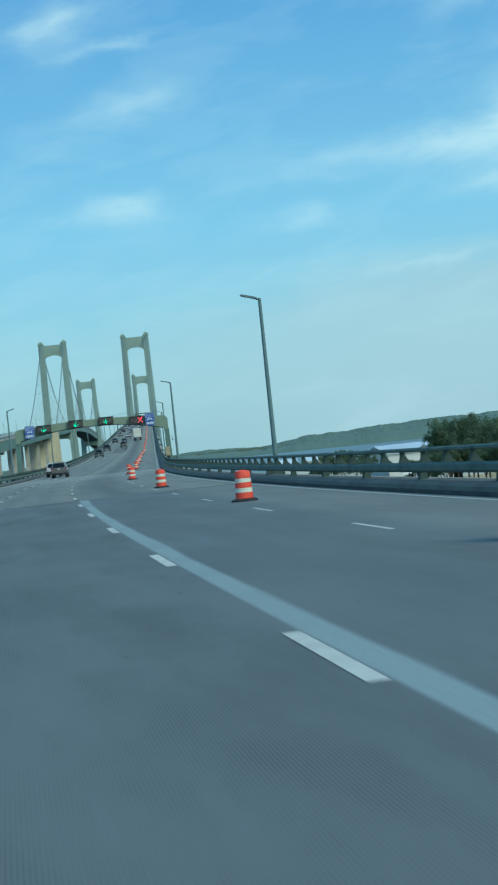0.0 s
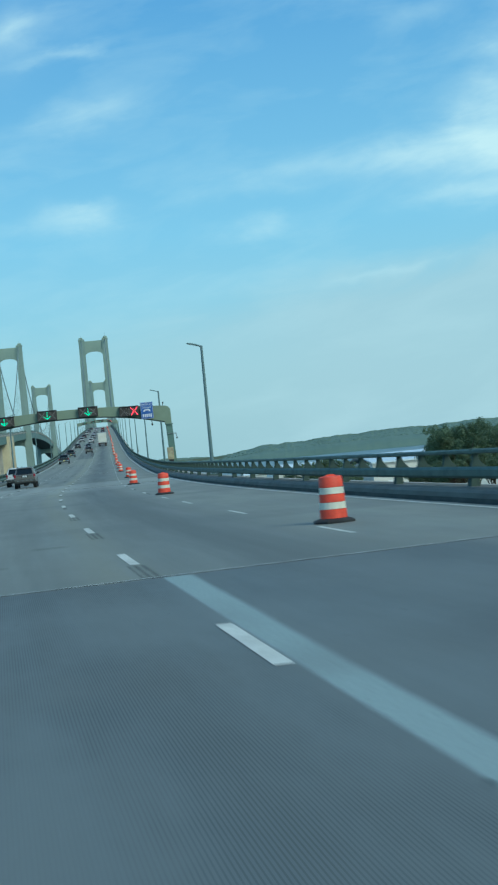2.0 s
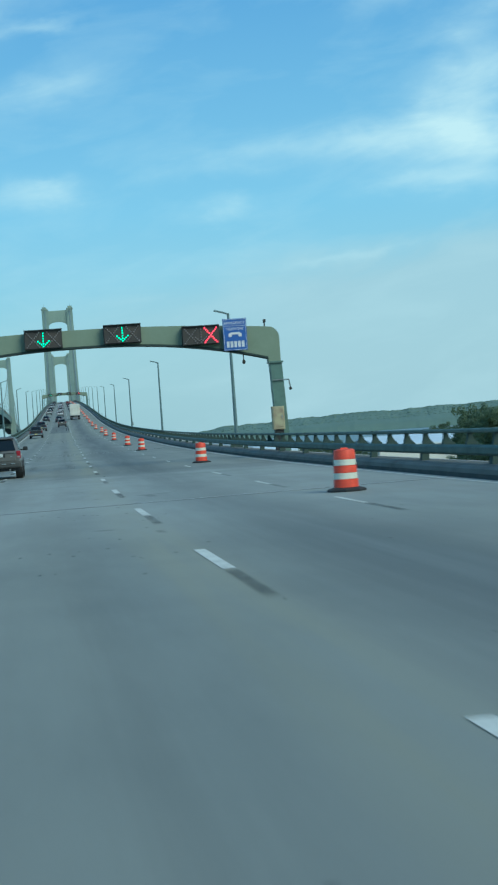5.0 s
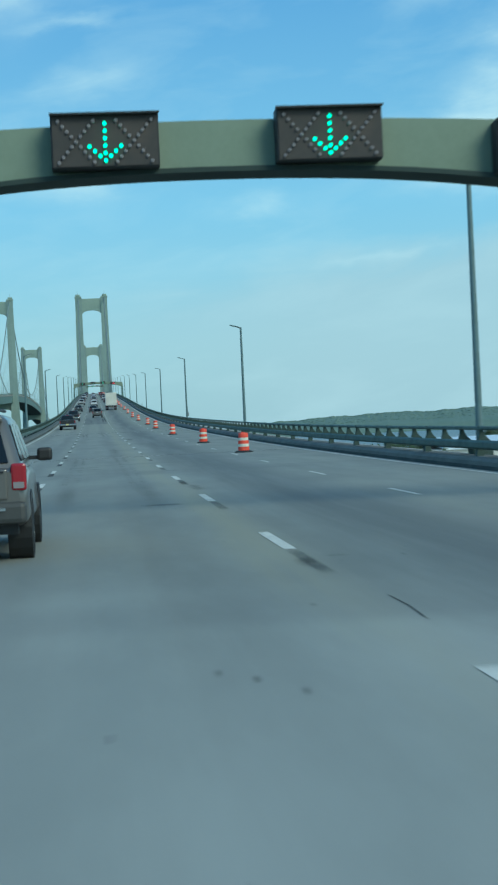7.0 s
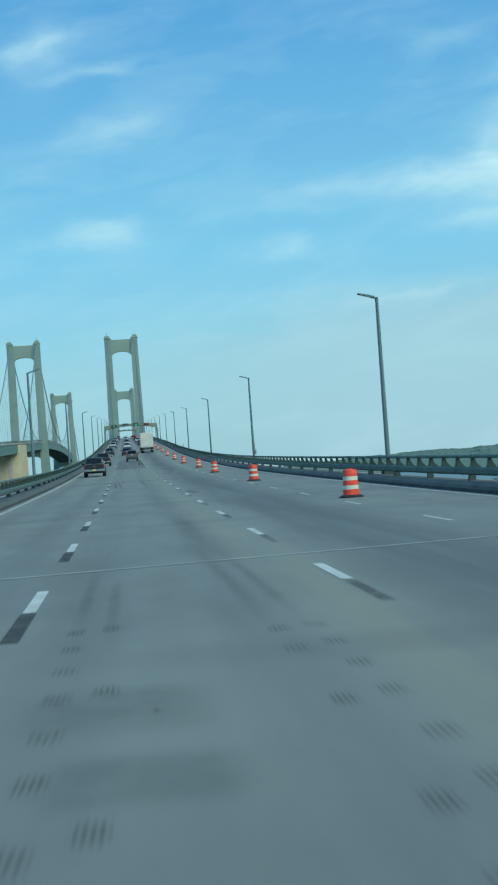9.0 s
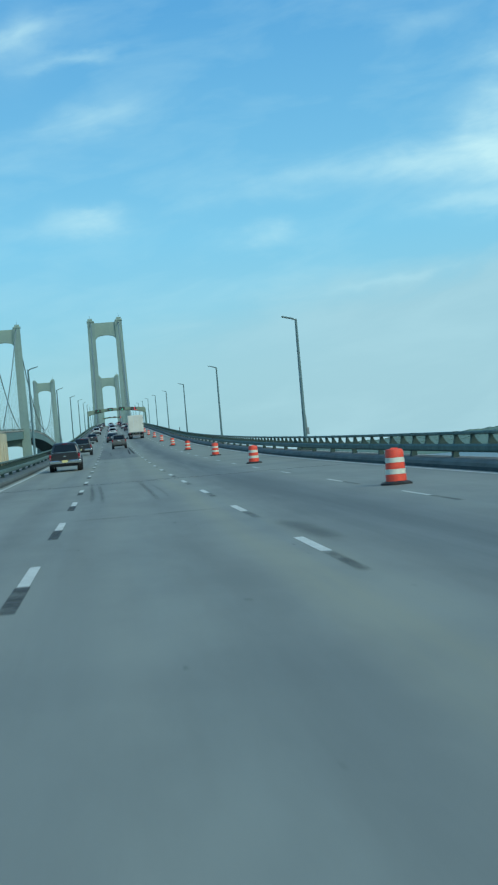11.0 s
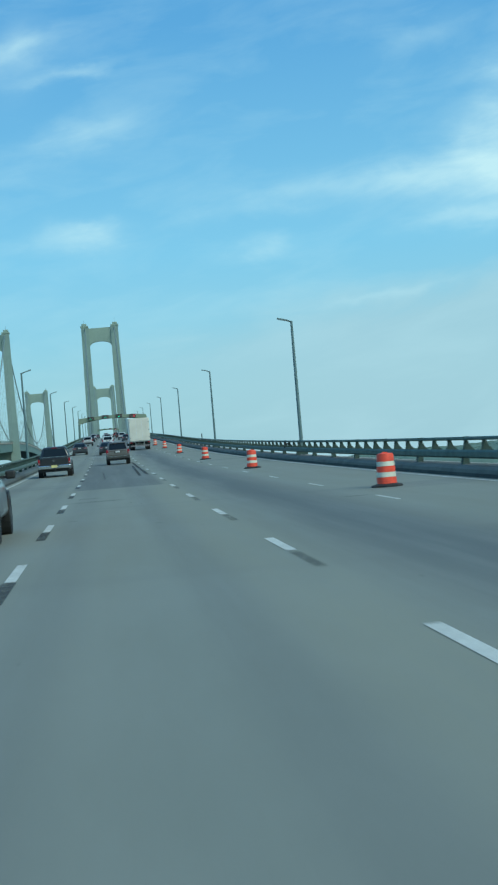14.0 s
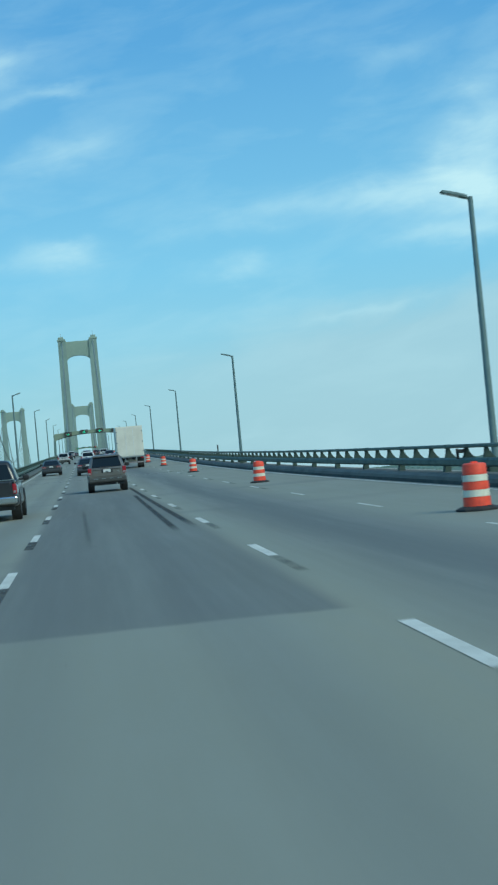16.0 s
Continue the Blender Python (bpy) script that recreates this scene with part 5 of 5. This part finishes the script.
SHAPES = {  # length, half width, belt, roof, wheel radius; cabin at the belt and at the roof; rear wheel
    "suv": (4.44, 0.9, 1.1, 1.72, 0.36, (0.07, 3.35), (0.42, 2.5), 0.68, 0.9),
    "sedan": (4.75, 0.9, 0.96, 1.45, 0.33, (0.72, 3.75), (1.35, 2.75), 0.64, 1.0),
    "pickup": (5.75, 0.99, 1.12, 1.79, 0.4, (2.02, 4.35), (2.2, 3.5), 0.72, 1.25),
}


def car(name, label, colour, kind, s, d, plate=None, category="car", coat=0.6, metal=0.4):
    """A vehicle that drives away from the camera: its tail is at y = 0, its nose at y = length."""
    m_body = paint(name + "_paint", colour, 0.3, metal=metal, wear=0.15, coat=coat, bump=0.0)
    t = thing(name, label, category, at=stand(s, d, 0.004))
    L, W, belt, H, r, cb, ct, wt, axle = SHAPES[kind]
    lift = 0.1 if kind != "sedan" else 0.0
    lo = 0.3 + lift
    nose = belt - (0.16 if kind != "pickup" else 0.05)
    bm = bmesh.new()
    hull(bm, [(0.0, W * 0.9, lo + 0.12, belt - 0.06, 0.12, 0.93), (0.07, W * 0.96, lo + 0.05, belt - 0.015, 0.14, 0.93), (0.35, W, lo, belt, 0.15, 0.94), (L * 0.35, W, lo - 0.03, belt + 0.005, 0.15, 0.95),
              (L * 0.7, W, lo - 0.03, belt - 0.01, 0.15, 0.94), (L * 0.8, W * 0.99, lo - 0.02, nose + 0.05, 0.15, 0.92), (L - 0.3, W * 0.95, lo, nose - 0.08, 0.16, 0.88), (L, W * 0.82, lo + 0.08, nose - 0.2, 0.15, 0.85)])
    part("body", bm, m_body, t, smooth=True)
    gl, wb = H - 0.1, W * 0.93
    bm = bmesh.new()
    cabin_shell(bm, (cb[0], cb[1], wb, belt - 0.04), (ct[0], ct[1], wt, gl), H - gl)
    part("cabin", bm, m_body, t, smooth=True)

    def at(f, y_end, x):
        """A point on the greenhouse: f from belt to roof."""
        f = max(0.0, f)
        w = wb + (wt - wb) * f
        y = (cb[0] + (ct[0] - cb[0]) * f) if y_end == 0 else (cb[1] + (ct[1] - cb[1]) * f)
        return Vector((x * w, y, belt - 0.04 + (gl - belt + 0.04) * f))

    out = Vector((0, -0.012, 0.004))
    part("rear_window", pane([at(0.14, 0, -0.84) + out, at(0.14, 0, 0.84) + out, at(0.93, 0, 0.83) + out, at(0.93, 0, -0.83) + out]), M_GLASS, t, "dark tinted rear window")
    out = Vector((0, 0.012, 0.006))
    part("windscreen", pane([at(0.12, 1, 0.86) + out, at(0.12, 1, -0.86) + out, at(0.95, 1, -0.86) + out, at(0.95, 1, 0.86) + out]), M_GLASS, t)
    bays = ((0.03, 0.25), (0.28, 0.58), (0.61, 0.93)) if kind == "suv" else ((0.07, 0.46), (0.5, 0.92))
    for sx in (1, -1):
        for a, b in bays:
            q = []
            for u, f in ((a, 0.16), (b, 0.16), (b, 0.93), (a, 0.93)):
                p0, p1 = at(f, 0, 1), at(f, 1, 1)
                q.append(Vector((sx * (p0.x + 0.008), p0.y + 0.06 + (p1.y - p0.y - 0.12) * u, p0.z)))
            part("side_window", pane(q if sx > 0 else q[::-1]), M_GLASS, t)
        xm = sx * (W + 0.12)
        mir = part("wing_mirror", boxed(xm - 0.1, xm + 0.1, cb[1] - 0.62, cb[1] - 0.48, belt - 0.0, belt + 0.17, bevel=0.04), M_TRIM, t)
        part("mirror_arm", boxed(min(sx * W * 0.9, xm), max(sx * W * 0.9, xm), cb[1] - 0.57, cb[1] - 0.52, belt + 0.02, belt + 0.07), M_TRIM, mir)
        if kind == "suv":
            z0, z1, x0, x1 = 0.82, belt + 0.03, 0.79, 0.98
        elif kind == "pickup":
            z0, z1, x0, x1 = 0.78, belt - 0.04, 0.84, 0.965
        else:
            z0, z1, x0, x1 = 0.72, 0.88, 0.52, 0.95
        x0, x1 = sorted((sx * W * x0, sx * W * x1))
        light = part("tail_light", boxed(x0, x1, -0.015, 0.22, z0, z1, bevel=0.03), M_TAIL, t, "red tail light")
        part("reverse_lamp", boxed(x0 + 0.025, x1 - 0.025, -0.022, -0.01, z0 + 0.03, z0 + 0.1), M_BULB, light)
    plate_z = {"suv": 0.9, "sedan": 0.76, "pickup": 0.57}[kind]
    plate_y = {"suv": -0.03, "sedan": -0.02, "pickup": -0.215}[kind]
    if kind == "suv":
        part("tailgate", boxed(-W * 0.74, W * 0.74, -0.018, 0.05, 0.72, belt - 0.03, bevel=0.02), m_body, t)
        part("gate_strip", boxed(-W * 0.7, W * 0.7, -0.03, -0.015, belt - 0.075, belt - 0.05, bevel=0.004), M_TRIM, t, "thin black strip under the rear window")
        part("plate_recess", boxed(-0.26, 0.26, -0.024, -0.012, 0.88, belt - 0.055, bevel=0.004), M_TRIM, t)
        for sx, long in ((1, 0.1), (-1, 0.15)):
            part("name_badge", boxed(sx * 0.5 - long / 2, sx * 0.5 + long / 2, -0.026, -0.014, belt - 0.19, belt - 0.165), M_CHROME, t)
        bm = bmesh.new()
        tube(bm, (0.42, -0.06, 0.37), (0.42, 0.5, 0.39), 0.035, n=10)
        part("exhaust_pipe", bm, M_STEELGREY, t)
        part("wiper", boxed(-0.3, 0.12, cb[0] - 0.03, cb[0] - 0.005, belt + 0.05, belt + 0.07), M_TRIM, t)
        for sx in (1, -1):
            bm = bmesh.new()
            tube(bm, (sx * 0.56, ct[0] + 0.25, H + 0.035), (sx * 0.56, ct[1] - 0.2, H + 0.035), 0.02, n=6)
            part("roof_rail", bm, M_TRIM, t)
        part("spoiler", boxed(-wt * 0.92, wt * 0.92, ct[0] - 0.1, ct[0] + 0.16, gl - 0.01, gl + 0.045, bevel=0.018), m_body, t)
        bumper = part("rear_bumper", boxed(-W * 0.97, W * 0.97, -0.1, 0.3, 0.45, 0.7, bevel=0.06), M_BUMPER, t, "grey plastic rear bumper")
        for k in range(4):
            part("reflector", boxed(-0.62 + k * 0.36, -0.44 + k * 0.36, -0.115, -0.098, 0.6, 0.635), M_CHROME, bumper, "small bright reflector")
    elif kind == "pickup":
        # the body is closed here: a dark sheet paints the bed's inner shade
        part("bed_shade_panel", boxed(-W * 0.8, W * 0.8, 0.14, 1.9, belt - 0.02, belt + 0.012), M_TRIM, t, "dark panel standing in for the shaded load bed")
        gate = part("tailgate", boxed(-W * 0.8, W * 0.8, -0.03, 0.06, 0.68, belt + 0.03, bevel=0.03), m_body, t)
        part("gate_handle", boxed(-0.1, 0.1, -0.045, -0.03, 0.98, 1.05, bevel=0.01), M_TRIM, gate)
        for sx in (1, -1):
            part("bed_rail", boxed(*sorted((sx * W * 0.82, sx * W * 0.95)), 0.05, 1.98, belt - 0.03, belt + 0.04, bevel=0.025), m_body, t)
        part("rear_bumper", boxed(-W * 0.97, W * 0.97, -0.2, 0.02, 0.5, 0.72, bevel=0.05), M_CHROME, t, "chrome rear bumper")
        part("bumper_pad", boxed(-0.3, 0.3, -0.21, -0.15, 0.66, 0.735, bevel=0.01), M_TRIM, t, "black step pad on the bumper")
        part("brake_lamp", boxed(-0.16, 0.16, ct[0] - 0.035, ct[0] + 0.02, gl + 0.0, gl + 0.035, bevel=0.008), M_TAIL, t, "red high brake lamp")
        part("window_trim", boxed(-wb * 0.9, wb * 0.9, cb[0] - 0.012, cb[0] + 0.02, belt + 0.045, belt + 0.075), M_CHROME, t, "bright strip below the rear window")
        part("tow_hitch", boxed(-0.05, 0.05, -0.28, 0.0, 0.4, 0.5), M_TRIM, t)
    else:
        part("rear_bumper", boxed(-W * 0.95, W * 0.95, -0.08, 0.3, 0.34, 0.6, bevel=0.07), m_body, t)
        part("boot_lid", boxed(-W * 0.72, W * 0.72, 0.06, cb[0] - 0.02, belt - 0.01, belt + 0.02, bevel=0.01), m_body, t)
    part("number_plate", boxed(-0.17, 0.17, plate_y - 0.012, plate_y, plate_z, plate_z + 0.14), plate or M_PLATE, t, "plain number plate")
    part("rear_badge", boxed(-0.07, 0.07, -0.05, -0.01, belt - 0.19, belt - 0.14), M_CHROME, t)
    part("under_tray", boxed(-W * 0.85, W * 0.85, 0.15, L - 0.3, lo - 0.08, lo + 0.06), M_TRIM, t)
    ty, ri = wheel_mesh(r, 0.25)
    for y in (axle, L - 0.92):
        for sx in (1, -1):
            wheel = part("wheel", ty, None, t, "black tyre", at=Matrix.Translation((sx * (W - 0.115), y, r)))
            part("rim", ri, None, wheel)
            bm = bmesh.new()
            tube(bm, (sx * (W - 0.28), y, r + 0.02), (sx * (W + 0.004), y, r + 0.02), r + 0.06, n=20)
            part("wheel_arch", bm, M_TRIM, t)
    return t


def box_truck(s, d):
    t = thing("box_truck", "cream box truck with closed rear doors", "truck", at=stand(s, d, 0.004))
    part("cargo_box", boxed(-1.27, 1.27, 0.03, 7.6, 1.1, 3.95, bevel=0.03), M_TRAILER, t)
    for sx in (1, -1):
        x0, x1 = sorted((sx * 0.01, sx * 1.18))
        door = part("rear_door", boxed(x0, x1, -0.03, 0.028, 1.18, 3.84, bevel=0.01), M_TRAILER, t)
        for zz in (1.5, 2.4, 3.4):
            part("hinge", boxed(*sorted((sx * 1.14, sx * 1.26)), -0.05, -0.02, zz, zz + 0.1), M_STEELGREY, door)
        bm = bmesh.new()
        tube(bm, (sx * 0.35, -0.045, 1.2), (sx * 0.35, -0.045, 3.82), 0.018, n=6)
        part("lock_rod", bm, M_SIGNWHITE, door)
        part("tail_light", boxed(*sorted((sx * 0.95, sx * 1.2)), 0.0, 0.06, 0.9, 1.02), M_TAIL, t, "red tail light")
        part("mud_flap", boxed(*sorted((sx * 0.62, sx * 1.2)), 0.75, 0.78, 0.25, 0.95), M_RUBBER, t)
        bm = bmesh.new()
        box(bm, *sorted((sx * 0.5, sx * 0.58)), 0.05, 0.13, 0.52, 1.12)
        part("bumper_post", bm, M_STEELGREY, t)
    part("sill", boxed(-1.27, 1.27, -0.04, 0.1, 1.02, 1.12, bevel=0.01), M_STEELGREY, t)
    part("under_bar", boxed(-1.15, 1.15, 0.03, 0.13, 0.48, 0.6, bevel=0.015), M_BULB, t, "pale underride bar")
    bm = bmesh.new()
    for sx in (1, -1):
        box(bm, *sorted((sx * 0.3, sx * 0.45)), 0.1, 9.3, 0.78, 1.02)
    part("chassis", bm, M_TRIM, t)
    bm = bmesh.new()
    hull(bm, [(7.75, 1.15, 0.55, 2.75, 0.1, 0.92), (8.2, 1.18, 0.5, 2.8, 0.15, 0.92), (8.9, 1.18, 0.5, 2.7, 0.15, 0.9), (9.5, 1.15, 0.5, 1.7, 0.15, 0.85), (10.1, 1.05, 0.5, 1.55, 0.15, 0.85)])
    part("cab", bm, M_TRAILER, t, smooth=True)
    ty, ri = wheel_mesh(0.5, 0.28)
    for y in (1.6, 2.8, 9.1):
        for sx in (1, -1):
            for off in ((0, 0.3) if y < 5 else (0,)):
                tyre = part("wheel", ty, None, t, "black tyre", at=Matrix.Translation((sx * (1.1 - off), y, 0.5)))
                part("rim", ri, None, tyre)
    return t


car("suv", "grey-bronze mid-size SUV with roof rails and dark rear glass", (0.17, 0.16, 0.146), "suv", 445, 0.82)
box_truck(522, 4.25)
car("pickup_truck", "dark pickup truck with chrome bumper and yellow plate", (0.016, 0.017, 0.02), "pickup", 418, -3.15, M_PLATEY, "pickup", metal=0.0)
car("suv", "white compact SUV in the inside lane", (0.72, 0.73, 0.73), "suv", 188, -3.1, metal=0.0)
car("suv", "grey-brown SUV with red tail lights in the inside lane", (0.165, 0.156, 0.142), "suv", 173.5, -1.56)
car("pickup_truck", "black pickup truck with chrome bumper in the inside lane", (0.018, 0.018, 0.02), "pickup", 351, -3.05, M_PLATEY, "pickup", metal=0.0)
car("sedan", "dark grey sedan in the inside lane", (0.05, 0.055, 0.06), "sedan", 520, -3.2)
car("sedan", "dark grey sedan ahead of the SUV", (0.045, 0.05, 0.06), "sedan", 505, 0.1)
car("suv", "white SUV on the climbing lanes", (0.7, 0.71, 0.72), "suv", 575, 0.4, metal=0.0)
car("sedan", "silver sedan beside the closed lane", (0.42, 0.43, 0.44), "sedan", 566, 4.2)
far_cars = [(610, -3.1, (0.6, 0.6, 0.6)), (640, 4.2, (0.05, 0.05, 0.06)), (655, 0.5, (0.35, 0.36, 0.38)), (690, -3.2, (0.03, 0.03, 0.035)), (700, 4.0, (0.65, 0.65, 0.64)),
            (745, 0.4, (0.5, 0.5, 0.52)), (770, -3.1, (0.7, 0.7, 0.7)), (800, 4.1, (0.06, 0.05, 0.05)), (845, 0.5, (0.66, 0.66, 0.66)), (880, -3.0, (0.1, 0.1, 0.12)),
            (930, 4.1, (0.4, 0.05, 0.05)), (985, 0.4, (0.6, 0.61, 0.62)), (1040, -3.1, (0.05, 0.05, 0.06)), (1100, 4.1, (0.68, 0.68, 0.68))]
for i, (s, d, c) in enumerate(far_cars):
    shade = "white" if sum(c) > 1.7 else "silver" if sum(c) > 0.9 else "red" if c[0] > 3 * c[1] else "dark"
    car("sedan" if i % 2 else "suv", shade + (" sedan" if i % 2 else " SUV") + " far ahead on the bridge", c, "sedan" if i % 2 else "suv", s, d)


# ------------------------------------------------------------------ trees and buildings on the bank
def tree(seed, height):
    rs = random.Random(seed)
    t = thing("tree", "broad green leafy tree on the river bank", "tree", "trees on the bank")
    bm = bmesh.new()
    tube(bm, (0, 0, -0.6), (0.2, 0, height * 0.4), 0.4, 0.26, 9)
    limbs = []
    for k in range(9):
        a = k * 2.4 + rs.uniform(-0.4, 0.4)
        z0 = height * rs.uniform(0.25, 0.42)
        tip = Vector((math.cos(a) * height * rs.uniform(0.16, 0.3), math.sin(a) * height * rs.uniform(0.16, 0.3), height * rs.uniform(0.5, 0.92)))
        tube(bm, (0.1, 0, z0), tip, 0.16, 0.05, 6)
        limbs.append(tip)
    limbs.append(Vector((0, 0, height * 0.9)))
    part("trunk", bm, M_BARK, t, "brown trunk and limbs")
    verts, faces = [], []
    for tip in limbs:
        for j in range(11):
            c = tip + Vector((rs.gauss(0, 1), rs.gauss(0, 1), rs.gauss(0, 0.7))) * height * 0.07
            rad = height * rs.uniform(0.05, 0.09)
            for q in range(75):
                n = Vector((rs.gauss(0, 1), rs.gauss(0, 1), rs.gauss(0, 1))).normalized()
                p = c + n * rad * rs.uniform(0.5, 1.0)
                side = n.cross(Vector((rs.gauss(0, 1), rs.gauss(0, 1), rs.gauss(0, 1)))).normalized()
                up = n.cross(side)
                w = height * rs.uniform(0.009, 0.017)
                b = len(verts)
                verts += [p - side * w, p + up * w * 0.7, p + side * w, p - up * w * 0.7 + n * w * 0.4]
                faces.append((b, b + 1, b + 2, b + 3))
    me = bpy.data.meshes.new("crown")
    me.from_pydata(verts, [], faces)
    me.materials.append(M_LEAF)
    part("crown", me, None, t, "dense green leaves")
    return t


kinds = [tree(11 + k, 19.0 + 1.6 * k) for k in range(4)]
rs = random.Random(9)
plots = []
for k in range(64):                       # a grove on the bank
    y = rs.uniform(392, 492)
    plots.append((90 + (y - 483) * 0.2 + rs.uniform(0, 1) ** 1.2 * 120, y, rs.uniform(0.78, 1.01)))
plots += [(71, 426, 0.68), (75, 432, 0.6), (65.5, 549, 0.72), (61, 556, 0.66), (70, 545, 0.7), (56, 560, 0.6), (74, 562, 0.62)]
for k in range(26):
    y = rs.uniform(640, 915)
    plots.append(((y - 203) * 0.25 + rs.uniform(0, 170), y, rs.uniform(0.6, 0.85)))
plots += [(-rs.uniform(115, 300), rs.uniform(200, 1100), 1.0) for k in range(20)]
for i, (x, y, size) in enumerate(plots):
    k = kinds[i % 4]
    place(k, Matrix.Translation((x, y, land_height(x, y) - 0.2)) @ Matrix.Rotation(rs.uniform(0, 6.28), 4, "Z") @ Matrix.Scale(size, 4))


def warehouse(x, y, wide, deep, high, turn):
    t = thing("warehouse", "long low warehouse with a pale metal roof", "warehouse", "warehouses on the bank", at=Matrix.Translation((x, y, land_height(x, y) - 0.5)) @ Matrix.Rotation(radians(turn), 4, "Z"))
    part("wall", boxed(-wide / 2, wide / 2, -deep / 2, deep / 2, 0, high), M_WALLW, t)
    bm = bmesh.new()
    slab(bm, [(-deep / 2 - 1, high - 0.1), (-deep / 2 - 1, high + 0.4), (0, high + 3.2), (deep / 2 + 1, high + 0.4), (deep / 2 + 1, high - 0.1), (0, high + 2.7)], "x", -wide / 2 - 0.6, wide / 2 + 0.6)
    part("roof", bm, M_ROOFW, t, "pale metal roof")
    for k in range(int(wide / 14)):
        x0 = -wide / 2 + 5 + k * 14
        door = part("dock_door", boxed(x0, x0 + 4, -deep / 2 - 0.12, -deep / 2 - 0.02, 1.0, 5.0), M_SIGNWHITE, t)
        part("dock_sill", boxed(x0 - 0.3, x0 + 4.3, -deep / 2 - 0.5, -deep / 2 - 0.02, 0.7, 1.0), M_CONC, door)
    return t


warehouse(122, 606, 76, 36, 11.2, 6)
warehouse(98, 915, 22, 14, 8, -4)
warehouse(74, 905, 12, 10, 7.5, 3)
warehouse(215, 860, 60, 30, 10, 16)
